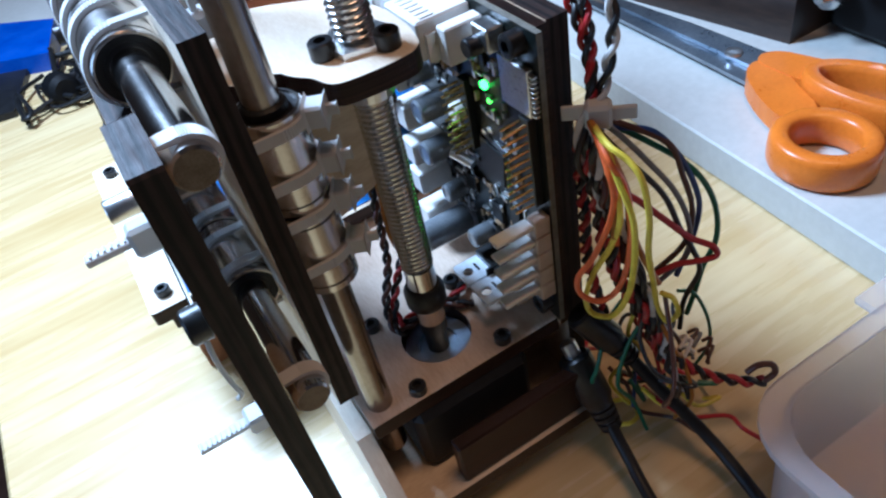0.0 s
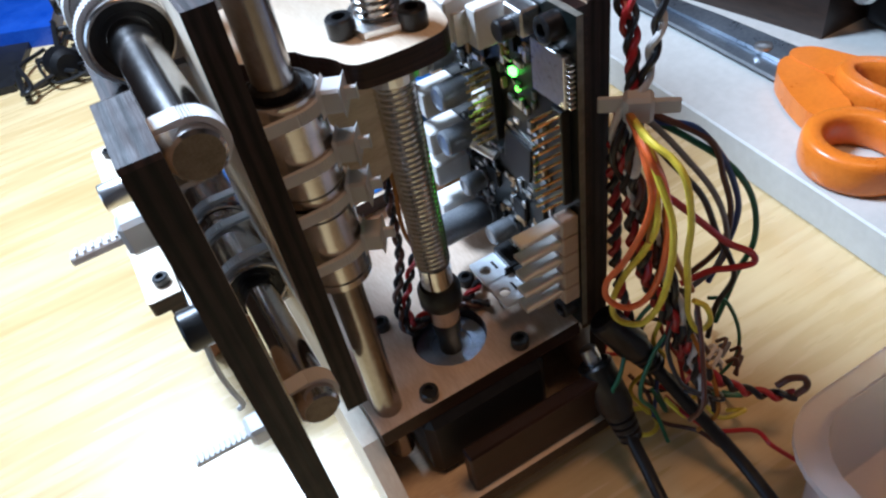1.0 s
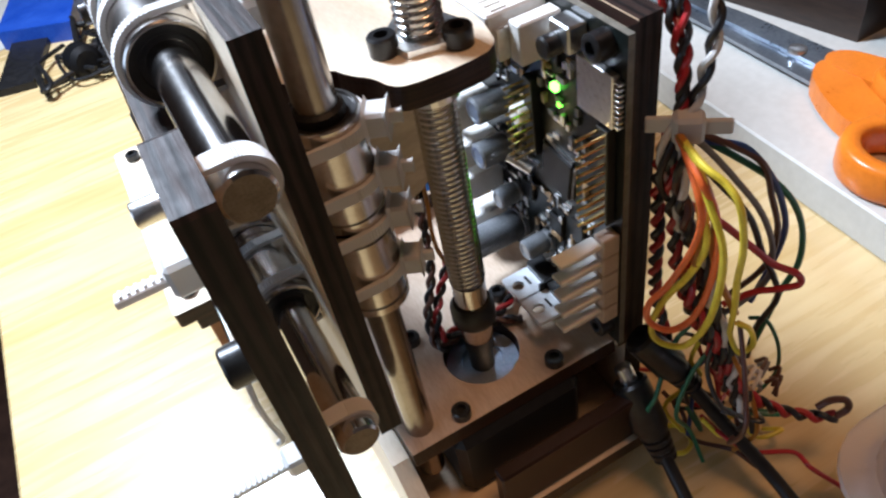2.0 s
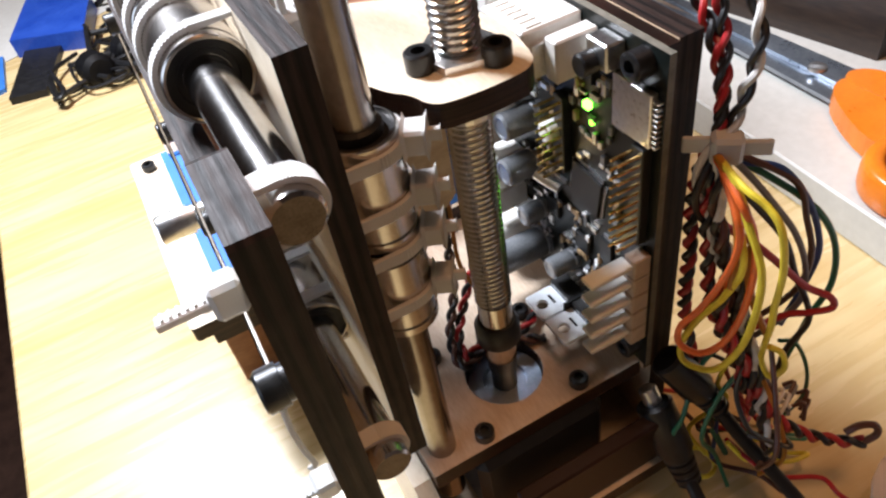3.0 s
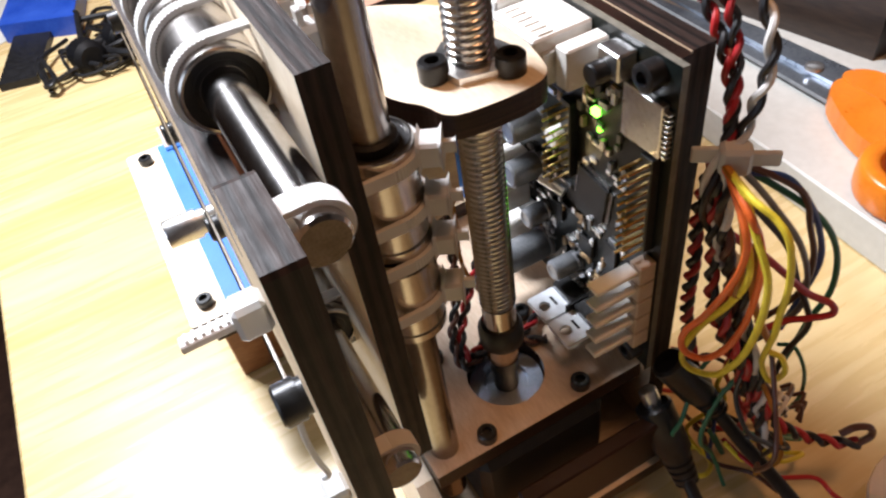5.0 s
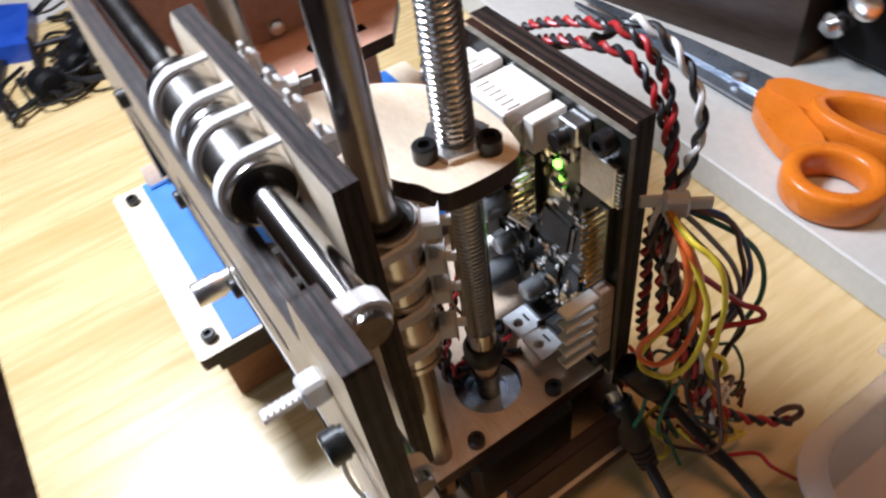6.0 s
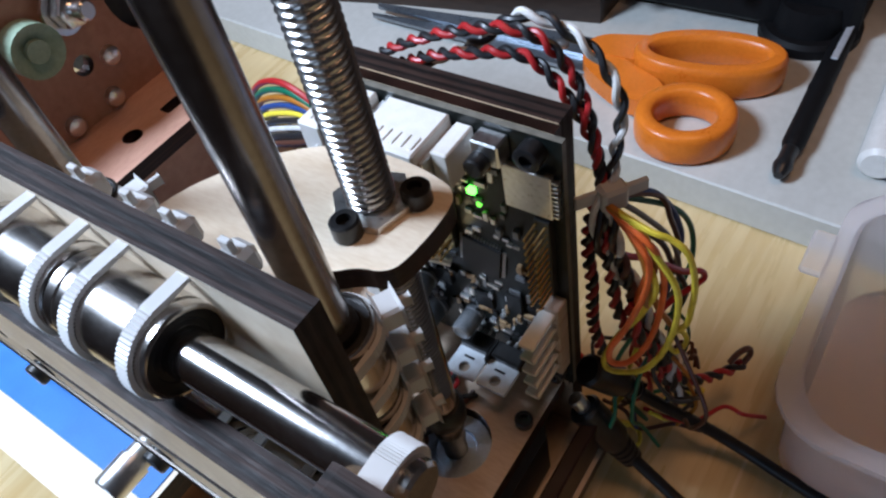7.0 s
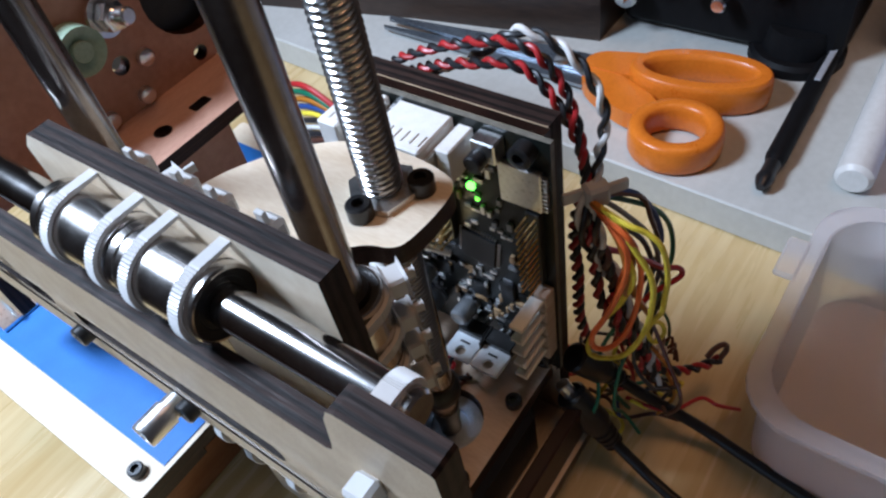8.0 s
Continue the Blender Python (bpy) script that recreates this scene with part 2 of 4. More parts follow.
def sweep(bm, pts, r, n=8, mat=0):
    """A tube along points."""
    pts = [Vector(p) for p in pts]
    up = None
    rings = []
    for i, c in enumerate(pts):
        d = (pts[min(i + 1, len(pts) - 1)] - pts[max(i - 1, 0)]).normalized()
        u = d.orthogonal().normalized() if up is None else (up - d * up.dot(d)).normalized()
        up = u
        w = d.cross(u)
        rings.append([bm.verts.new(c + u * math.cos(k) * r + w * math.sin(k) * r) for k in (2 * math.pi * j / n for j in range(n))])
    for a, b in zip(rings, rings[1:]):
        for j in range(n):
            bm.faces.new((a[j], a[(j + 1) % n], b[(j + 1) % n], b[j])).material_index = mat
    bm.faces.new(rings[0]).material_index = mat
    bm.faces.new(rings[-1]).material_index = mat
    return bm


def B():
    return bmesh.new()


YZ = Matrix(((0, 0, 1, 0), (1, 0, 0, 0), (0, 1, 0, 0), (0, 0, 0, 1)))  # outline (y, z), depth x

# ---- room and table ----
def wall(name, x0, x1, y0, y1, z0, z1, mat):
    return tagged(part(name, box(B(), x0, x1, y0, y1, z0, z1, 0), mat), "plain painted wall closing the room", "wall", kind="structure")


wall("wall_west", -1500, -1400, -1500, -700, -760, 1700, WALL)
wall("wall_west", -1500, -1400, 500, 2600, -760, 1700, WALL)
wall("wall_west", -1500, -1400, -700, 500, -760, 50, WALL)
wall("wall_west", -1500, -1400, -700, 500, 1100, 1700, WALL)
wall("wall_east", 1600, 1700, -1500, 2600, -760, 1700, WALL)
wall("wall_south", -1400, 1600, -1600, -1500, -760, 1700, WALL)
wall("wall_north", -1400, 1600, 2500, 2600, -760, 1700, WALL)
tagged(part("ceiling", box(B(), -1500, 1700, -1600, 2600, 1700, 1760, 0), WALL), "plain painted ceiling", "ceiling", kind="structure")
floor = tagged(part("floor", box(B(), -1500, 1700, -1600, 2600, -780, -760, 0), CARPET), "brown carpet floor below the table", "floor", kind="structure")
table = thing("table", "pale pine tabletop with soft grain and a worn edge", "table")
part("tabletop", box(B(), -158, 900, -500, 900, -22, 0, 1.5), PINE, table)
for x, y in ((-110, -450), (850, -450), (-110, 850), (850, 850)):
    part("leg", box(B(), x - 25, x + 25, y - 25, y + 25, -760, -22, 2), PINE, table)
board = tagged(part("white_board", box(B(), 0, 400, -420, 700, 0, 18, 0.8, m=Matrix.Translation((166, 0, 0)) @ Matrix.Rotation(radians(-3), 4, "Z")), PAINT), "white painted board lying flat on the pine table", "board")

# ---- printer: base ----
printer = thing("desktop_printer", "small laser-cut plywood printer with zip-tied steel rods and bare electronics", "3d printer")
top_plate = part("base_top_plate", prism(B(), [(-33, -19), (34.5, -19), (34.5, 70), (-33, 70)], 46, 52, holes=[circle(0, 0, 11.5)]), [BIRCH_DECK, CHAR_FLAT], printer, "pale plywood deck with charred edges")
part("base_lower_plate", prism(B(), [(-33, -33), (37.2, -33), (37.2, 62), (-33, 62)], 12, 18), [BIRCH, CHAR_FLAT], printer)
# pale birch on the edges too, painting in lamp light on this side
part("base_side_plate", prism(B(), [(-36, 0), (62, 0), (62, 44), (-14, 44), (-36, 22)], -38.5, -33.2, m=YZ), [BIRCH_PALE, BIRCH_PALE], printer)
part("base_back_plate", box(B(), -28, 34, 56, 62, 18, 46), CHAR_FLAT, printer)
part("base_front_plate", box(B(), -14, 37, -31.5, -26.5, 18.2, 37, 0.6), CHAR_FLAT, printer, "dark plywood front strip")
motor = part("z_motor", box(B(), -21, 21, -21, 21, 18.2, 45.8, 2.5), RUBBER, printer, "black stepper motor under the deck")
part("motor_boss", lathe(B(), (0, 0, 45.5), (0, 0, 1), [(0, 11), (2.4, 11), (2.4, 6.5), (1.2, 6.2), (1.2, 3)], 32), MOTOR, motor)


def cap_bolt(name, x, y, z, parent, r=2.75, h=3.0):
    bm = B()
    lathe(bm, (x, y, z), (0, 0, 1), [(0, r), (h - 0.4, r), (h, r - 0.4), (h, 1.45), (h - 1.6, 1.45)], 20)
    return part(name, bm, BLACK, parent, smooth=True)


for x, y in ((-15.5, 15.5), (-15.5, -15.5), (15.5, -15.5), (15.5, 15.5)):
    cap_bolt("bolt", x, y, 52, printer)

# lead screw with its thread, the coupler below it
bm = B()
R, PITCH = 4.9, 1.6
turns, seg, rows = int((328 - 84) / PITCH), 36, 8
strip = []
for k in range(turns * rows + 1):
    r = R - 0.6 + 0.6 * math.cos(2 * math.pi * k / rows)
    strip.append([bm.verts.new((r * math.cos(2 * math.pi * i / seg), r * math.sin(2 * math.pi * i / seg), 84 + PITCH * (k / rows + i / seg))) for i in range(seg)])
for k in range(len(strip) - 1):
    for i in range(seg - 1):
        bm.faces.new((strip[k][i], strip[k][i + 1], strip[k + 1][i + 1], strip[k + 1][i]))
    if k + rows + 1 < len(strip):
        bm.faces.new((strip[k][seg - 1], strip[k + rows][0], strip[k + rows + 1][0], strip[k + 1][seg - 1]))
part("lead_screw", bm, ZINC, printer, "bright zinc threaded lead screw", smooth=True)
part("screw_sleeve", lathe(B(), (0, 0, 61), (0, 0, 1), [(0, 4.6), (23, 4.6), (23.2, 4.2)], 24), STEEL, printer, smooth=True)
part("coupler_boot", lathe(B(), (0, 0, 68), (0, 0, 1), [(0, 5.6), (1, 6.3), (6, 6.3), (8, 5.2)], 24), RUBBER, printer, smooth=True)
part("motor_shaft", lathe(B(), (0, 0, 46.8), (0, 0, 1), [(0, 3.6), (8, 3.6), (9, 4.2), (18, 4.2)], 20), BLACK, printer, smooth=True)

# ---- printer: upright rods, carriage ----
RODX, RODY, REARY = -27.0, -11.5, 58.0
part("z_rod", lathe(B(), (RODX, RODY, 30), (0, 0, 1), [(0, 3.6), (0.5, 4), (302, 4)], 32), ROD, printer, "polished steel upright rod", smooth=True)
part("z_rod", lathe(B(), (RODX, REARY, 52), (0, 0, 1), [(0, 4), (280, 4)], 32), ROD, printer, smooth=True)
part("rod_boot", lathe(B(), (RODX, RODY, 156.4), (0, 0, 1), [(0, 5.0), (1.6, 4.9), (2.2, 4.2)], 24), RUBBER, printer)


def bearing(name, base, axis):
    """A linear ball bearing 24 mm long with grooves, dark seals and a bright rim."""
    prof = [(0.9, 4.02), (0.9, 5.0), (0.7, 5.2), (0.7, 6.7), (0, 6.8), (0, 7.2), (0.3, 7.5), (2.2, 7.5), (2.2, 7.15), (3.2, 7.15), (3.2, 7.5), (20.8, 7.5), (20.8, 7.15), (21.8, 7.15), (21.8, 7.5), (23.7, 7.5), (24, 7.2), (24, 6.8), (23.3, 6.7), (23.3, 5.2), (23.1, 5.0), (23.1, 4.02)]
    mats = [0] * (len(prof) - 1)
    for j in (0, 1, 2, len(prof) - 4, len(prof) - 3, len(prof) - 2):
        mats[j] = 1
    return part(name, lathe(B(), base, axis, prof, 40, mats=mats), [BEARING, RUBBER], printer, smooth=True)


def zip_tie(centre, axis, r, side, head_at, parent, tail=6.0, width=2.6, square=7.5):
    """A nylon strap round a bearing and through the plate beside it, with ridges, a head and a cut tail.
    axis: the bearing's axis; side: the way from the bearing to the plate; head_at: degrees round the axis from side."""
    a, s = Vector(axis).normalized(), Vector(side).normalized()
    w = a.cross(s)
    bm = B()
    path = []
    for i in range(73):
        k = radians(90 + 180 * i / 72)
        path.append((s * math.cos(k) + w * math.sin(k)) * (r + 0.55))
    back = s * (r + square)
    ends = [path[0] + s * (back - path[0]).dot(s), path[-1] + s * (back - path[-1]).dot(s)]
    path = [ends[0], *path, ends[1]]
    rings = []
    for i, q in enumerate(path):
        d = (path[min(i + 1, len(path) - 1)] - path[max(i - 1, 0)]).normalized()
        out = d.cross(a).normalized()
        ridge = 0.58 if i % 2 else 0.36
        c = Vector(centre) + q
        rings.append([bm.verts.new(c + a * x * width / 2 + out * y) for x, y in ((-1, -ridge), (1, -ridge), (1, ridge), (-1, ridge))])
    for p, q in zip(rings, rings[1:]):
        for j in range(4):
            bm.faces.new((p[j], p[(j + 1) % 4], q[(j + 1) % 4], q[j]))
    bm.faces.new(rings[0]), bm.faces.new(rings[-1])
    tie = part("zip_tie", bm, NYLON, parent, "white nylon zip tie")
    if head_at is not None:
        k = radians(head_at)
        out = s * math.cos(k) + w * math.sin(k)
        tang = a.cross(out)
        m = Matrix((( *(out[0], a[0], tang[0]), 0), (*(out[1], a[1], tang[1]), 0), (*(out[2], a[2], tang[2]), 0), (0, 0, 0, 1)))
        m = Matrix.Translation(Vector(centre) + out * (r + 2.2)) @ m
        hb = B()
        box(hb, -1.8, 2.6, -2.6, 2.6, -2.8, 2.8, 0.6, m=m)
        box(hb, 2.5, 2.5 + tail, -1.3, 1.3, -0.2, 1.0, 0.2, m=m)
        part("zip_tie_head", hb, NYLON, parent)
    return tie


# rounded outline of the carriage deck
deck = [(-19.5, 3), (-17.5, -3), (-14, -7), (-13, -12.3), (-9, -14.4), (5, -14.8), (9.5, -12.6), (11, -8.5), (12.5, 0), (12, 14), (6, 26), (-6, 36), (-18, 42), (-34, 44), (-34, 3)]


def smooth_loop(pts, cut=0.28, rounds=2):
    for _ in range(rounds):
        out = []
        for i, p in enumerate(pts):
            q = pts[(i + 1) % len(pts)]
            out += [(p[0] + (q[0] - p[0]) * cut, p[1] + (q[1] - p[1]) * cut), (p[0] + (q[0] - p[0]) * (1 - cut), p[1] + (q[1] - p[1]) * (1 - cut))]
        pts = out
    return pts


carriage = part("carriage_deck", prism(B(), smooth_loop(deck), 150.5, 156), [BIRCH_PALE, CHAR_FLAT], printer, "pale plywood carriage deck with charred rounded edge")
# the paler birch stands in for lamp light on the plate's outer face
back_plate = part("carriage_plate", prism(B(), [(-24, 76), (16, 76), (20, 80), (24, 138), (30, 143), (64, 143), (64, 176), (59, 181), (-24, 181)], -39.2, -33.7, m=YZ), [BIRCH_PALE, CHAR_PLATE], printer, "upright plywood carriage plate with dark burnt edges")
nut = part("nut_flange", lathe(B(), (0, 0, 156), (0, 0, 1), [(0, 8.5), (1.6, 8.5), (1.6, 5.2)], 6), SILVER, carriage, "thin steel nut plate")
cap_bolt("bolt", -8.5, -0.5, 156.2, carriage, 3.0, 4.0)
cap_bolt("bolt", 4.2, -7.8, 156.2, carriage, 3.0, 4.0)
part("nut_body", lathe(B(), (0, 0, 143), (0, 0, 1), [(0, 6.2), (7.4, 6.2)], 24), SILVER, carriage)
XZ = Matrix(((1, 0, 0, 0), (0, 0, 1, 0), (0, 1, 0, 0), (0, 0, 0, 1)))  # outline (x, z), depth y
part("carriage_cross_plate", prism(B(), [(-33.5, 82), (-12, 90), (3, 96), (6, 99), (6, 150.3), (-33.5, 150.3)], 27, 32.5, m=XZ), [BIRCH, CHAR_FLAT], printer, "plywood cross plate below the carriage deck")

zb = [bearing("z_bearing", (RODX, RODY, z), (0, 0, 1)) for z in (133, 108)]
for z in (154, 142.5, 132, 118):
    zip_tie((RODX, RODY, z), (0, 0, 1), 7.5, (-1, 0, 0), 150, zb[0] if z > 132 else zb[1], 2.4, square=-0.6)
zb2 = [bearing("z_bearing", (RODX, REARY, z), (0, 0, 1)) for z in (133,)]
for z in (150, 139):
    zip_tie((RODX, REARY, z), (0, 0, 1), 7.5, (-1, 0, 0), 170, zb2[0], 4)

# ---- printer: sliding arm ----
ARMY = -58.0
AX, AZ = -46.2, 171.8
AX2, AZ2 = -45.6, 108.0
arm_outline = [(ARMY, 60), (ARMY + 24, 64), (ARMY + 31, 92), (ARMY + 35, 118), (ARMY + 40, 122), (126, 122), (131, 117), (134, 86), (150, 84), (150, 164), (ARMY + 24, 164), (ARMY + 22.4, 165.2), (ARMY + 21.6, 168), (ARMY + 20, 177), (ARMY + 18.5, 180.4), (ARMY + 17, 181), (ARMY + 0.6, 181), (ARMY, 180.4)]
arm = part("arm_plate", prism(B(), arm_outline, -55.4, -50.2, m=YZ, holes=[rounded(ARMY + 44, 56, 135.5, 141.5, 2.9, 4), rounded(66, 112, 135.5, 141.5, 2.9, 4)]), [BIRCH, CHAR_ARM], printer, "long plywood sliding arm with burnt laser-cut edges")
part("arm_rod", lathe(B(), (AX, ARMY + 11, AZ), (0, 1, 0), [(0, 3.5), (0.5, 4), (190, 4)], 40, mat=1, mats=[0, 0]), [STEEL, CUT_SHADE], printer, "polished horizontal steel rod", smooth=True)
part("arm_rod", lathe(B(), (AX2, ARMY + 14, AZ2), (0, 1, 0), [(0, 3.5), (0.5, 4), (175, 4)], 40, mat=1, mats=[0, 0]), [STEEL, CUT_SHADE], printer, smooth=True)
ab = [bearing("arm_bearing", (AX, y, AZ), (0, 1, 0)) for y in (-5.5, 19)]
for y in (-2.2, 11.5, 21.5, 36):
    zip_tie((AX, y, AZ), (0, 1, 0), 7.5, (1, 0, 0), None, ab[0] if y < 19 else ab[1], square=-0.3)
for y in (-2.2, 11.5, 21.5, 36):
    hb = B()
    box(hb, -33.6, -28.2, y - 2.7, y + 2.7, 171.0, 176.8, 1.0)
    box(hb, -31.8, -30.6, y - 1.2, y + 1.2, 176.4, 179.5, 0.2)
    part("zip_tie_head", hb, NYLON, ab[0] if y < 19 else ab[1])
ab2 = [bearing("arm_bearing", (AX2, y, AZ2), (0, 1, 0)) for y in (-5, 20)]
for y in (-2, 12, 23, 37):
    zip_tie((AX2, y, AZ2), (0, 1, 0), 7.5, (1, 0, 0), None, ab2[0] if y < 19 else ab2[1], square=-0.6)
for x, z, y in ((AX, AZ, ARMY + 15), (AX2, AZ2, ARMY + 19)):
    zip_tie((x, y, z), (0, 1, 0), 4.0, (-1, 0, 0), None, arm, square=0.2, width=3.6)

# ---- circuit board on its upright panel ----
part("electronics_panel", prism(B(), [(-20, 0), (48, 0), (48, 153), (-20, 153)], 37.5, 43.7, m=YZ), [BIRCH, CHAR], printer, "upright plywood panel carrying the circuit board")
part("panel_spacer", prism(B(), [(-20.6, 50), (46, 50), (46, 152.8), (-20.6, 152.8)], 34.2, 37.3, m=YZ), [BIRCH, CHAR_FLAT], printer)
pcb = part("circuit_board", prism(B(), [(-23.5, 56), (43, 56), (43, 153), (-23.5, 153)], 32.2, 33.9, m=YZ), [PCB, PCB_EDGE], printer, "black circuit board crowded with parts")

# ---- bed ----
BX, BY = -76.5, 64.0
bed = part("print_bed", prism(B(), rounded(BX, BX + 152, BY, BY + 108, 1.5, 3), 54, 60), [BIRCH_PALE, CHAR_FLAT], printer, "square plywood bed with pale top and burnt edges")
part("bed_tape", box(B(), BX + 13, BX + 140, BY + 2, BY + 107, 60.02, 60.4, 0), TAPE, bed)
part("bed_carrier", box(B(), BX + 5, BX + 26, BY + 3, BY + 100, 46, 53.9, 0.5), CHAR_FLAT, printer)
part("bed_carrier", box(B(), BX + 26.1, BX + 100, BY + 7, BY + 100, 43, 53.9, 0.5), CHAR_FLAT, printer)
# orange-brown puts the warm shade below the bed into the block's colour
part("bed_block", box(B(), BX + 6, BX + 80, BY + 24, BY + 90, 0.2, 42.9, 0.5), surface("warm_shaded_wood", (0.22, 0.085, 0.03), (0.34, 0.15, 0.06), 0.5, scale=40, stretch=(1, 1, 4)), printer, "wooden block coloured orange-brown for the warm shade below the bed")
for y in (72, 163):
    cap_bolt("bolt", BX + 7, y, 60, bed)

# ---- parts on the circuit board ----
FX = 32.2  # the board's front


def on_board(name, y0, y1, z0, z1, depth, mat, bev=0.25, label="", start=0.0):
    return part(name, box(B(), FX - depth, FX - start, y0, y1, z0, z1, bev), mat, pcb, label)


def header(y, z0, rows, cols, reach, label):
    base = on_board("pin_header", y - 0.4, y + 2.54 * cols - 1.4, z0 - 1.3, z0 + 2.54 * (rows - 1) + 1.3, 2.6, CHIP, 0.2, label)
    for r in range(rows):
        for c in range(cols):
            bm = B()
            yy, zz = y + 0.8 + 2.54 * c - 0.4, z0 + 2.54 * r
            box(bm, FX - reach, FX - 2.4, yy - 0.33, yy + 0.33, zz - 0.33, zz + 0.33, 0.12)
            part("pin", bm, GOLD, pcb)


header(9.5, 106.5, 9, 2, 8.6, "black pin header with gold pins")
header(-20.2, 103.0, 11, 2, 8.6, "black pin header with gold pins")

beige = surface("beige_plastic", (0.42, 0.33, 0.26), (0.54, 0.44, 0.36), 0.45, scale=300)
for k in range(5):
    z = 71.0 + 6.3 * k
    on_board("connector_base", -22.8, -18.6, z - 3.0, z + 3.0, 5.0, beige, 0.3, "beige connector base")
    part("latch", box(B(), FX - 17.0, FX - 4.8, -22.0, -17.6, z + 1.0, z + 2.3, 0.25, m=Matrix.Translation((0, 0, -0.2 * k))), WHITE_PLASTIC, pcb, "white latching tongue")
    part("contact", box(B(), FX - 12.5, FX - 4.8, -20.6, -17.8, z - 1.7, z - 1.1, 0.15), SILVER, pcb)
    part("contact", box(B(), FX - 11.0, FX - 4.8, -20.6, -17.8, z - 0.5, z + 0.1, 0.15), SILVER, pcb)

# white motor plugs along the upper edge
for y0, y1, z0, z1, d in ((4, 21, 141.5, 152, 15.5), (24.5, 31.5, 142.5, 152, 12), (34, 41, 139, 148, 13)):
    plug = on_board("white_plug", y0, y1, z0, z1, d, WHITE_PLASTIC, 0.5, "white multi-pin plug housing")
    for k in range(int((y1 - y0) / 2.6)):
        on_board("plug_slot", y0 + 1.2 + 2.6 * k, y0 + 2.4 + 2.6 * k, z1 - 0.1, z1 + 0.35, d - 2, WHITE_PLASTIC, 0.1, start=d - 6)
on_board("white_plug", -1.8, 2.6, 140.5, 150.5, 11, WHITE_PLASTIC, 0.4)
on_board("plug_pin", 2.7, 3.9, 141, 149, 14, SILVER, 0.2)
on_board("plug_pin", 21.4, 23.6, 143, 150, 13, SILVER, 0.2)

on_board("card_socket", -21.3, -9.0, 130.4, 143.6, 2.0, SILVER, 0.2, "bare metal memory card socket")
for k in range(9):
    on_board("socket_pin", -22.8, -21.0, 130.8 + 1.35 * k, 131.4 + 1.35 * k, 1.5, SILVER, 0.1)
button = on_board("push_button", -10.8, -3.8, 144.8, 151.2, 5.0, SILVER, 0.4, "small push button in a metal frame")
part("button_cap", lathe(B(), (FX - 5, -6.2, 146.2), (-1, 0, 0), [(0, 2.6), (3.2, 2.6), (3.6, 2.2)], 20), BLACK, pcb, smooth=True)
part("board_bolt", lathe(B(), (FX, -17.0, 149.0), (-1, 0, 0), [(0, 3.2), (4.0, 3.2), (4.3, 2.8), (4.3, 1.6), (2.8, 1.6)], 20), BLACK, pcb, smooth=True)
part("board_bolt", lathe(B(), (FX, -18.5, 62.0), (-1, 0, 0), [(0, 3.2), (4.0, 3.2), (4.3, 2.8), (4.3, 1.6), (2.8, 1.6)], 20), BLACK, pcb, smooth=True)
part("led", box(B(), FX - 1.5, FX - 0.01, 0.2, 2.6, 128.6, 130.8, 0.3), LED, pcb, "lit green indicator lamp")
part("led", box(B(), FX - 1.2, FX - 0.01, -0.8, 0.4, 124.8, 126.2, 0.2), LED_SMALL, pcb)

# processor, turned a little on the board, with its rows of legs
turn = Matrix.Translation((0, 2.0, 104.0)) @ Matrix.Rotation(radians(8), 4, "X")
part("processor", box(B(), FX - 1.4, FX - 0.3, -6, 6, -6, 6, 0.25, m=turn), CHIP, pcb, "square black processor chip")
for side in range(4):
    r = turn @ Matrix.Rotation(radians(90 * side), 4, "X")
    for k in range(12):
        q = -5.2 + 0.94 * k
        part("chip_leg", box(B(), FX - 0.6, FX - 0.02, 6.0, 7.1, q - 0.2, q + 0.2, 0, m=r), SILVER, pcb)
on_board("driver_chip", 14, 20, 128, 134, 1.2, CHIP)
on_board("driver_chip", 15, 21, 84, 90, 1.2, CHIP)
on_board("driver_chip", 1, 7, 80, 86, 1.2, CHIP)
on_board("driver_chip", -9, -4, 84, 92, 1.3, CHIP)
on_board("inductor", 7, 13, 136, 142, 4.0, surface("amber_coil", (0.25, 0.12, 0.02), (0.5, 0.28, 0.05), 0.35, scale=400))
on_board("inductor", 16, 23, 134.5, 141, 3.5, CHIP)
part("crystal", lathe(B(), (FX - 2.2, 12, 98), (-0.4, 1, 0.3), [(0, 1.6), (8, 1.6)], 16), SILVER, pcb, smooth=True)
part("light_cap", lathe(B(), (FX, 13.5, 117), (-1, 0, 0), [(0, 3.0), (5, 3.0), (5.6, 2.4)], 20), WHITE_PLASTIC, pcb, smooth=True)


def capacitor(y, z, r, h):
    bm = B()
    lathe(bm, (FX, y, z), (-1, 0, 0), [(0, r), (1.2, r), (1.6, r - 0.35), (2.1, r), (h - 0.6, r), (h, r - 0.6), (h, r - 1.2), (h - 0.25, r - 1.4)], 28)
    return part("capacitor", bm, CAP, pcb, "grey cylindrical capacitor", smooth=True)


for y, z, r, h in ((26, 114, 4.0, 11), (27, 98, 4.0, 11), (24, 82, 3.2, 8), (25, 68, 5.0, 19), (9, 73, 3.2, 9), (33, 122, 3.2, 9)):
    capacitor(y, z, r, h)
for z in (62, 78, 90, 104, 118):
    on_board("white_plug", 33, 41, z, z + 8.5, 12, WHITE_PLASTIC, 0.5)

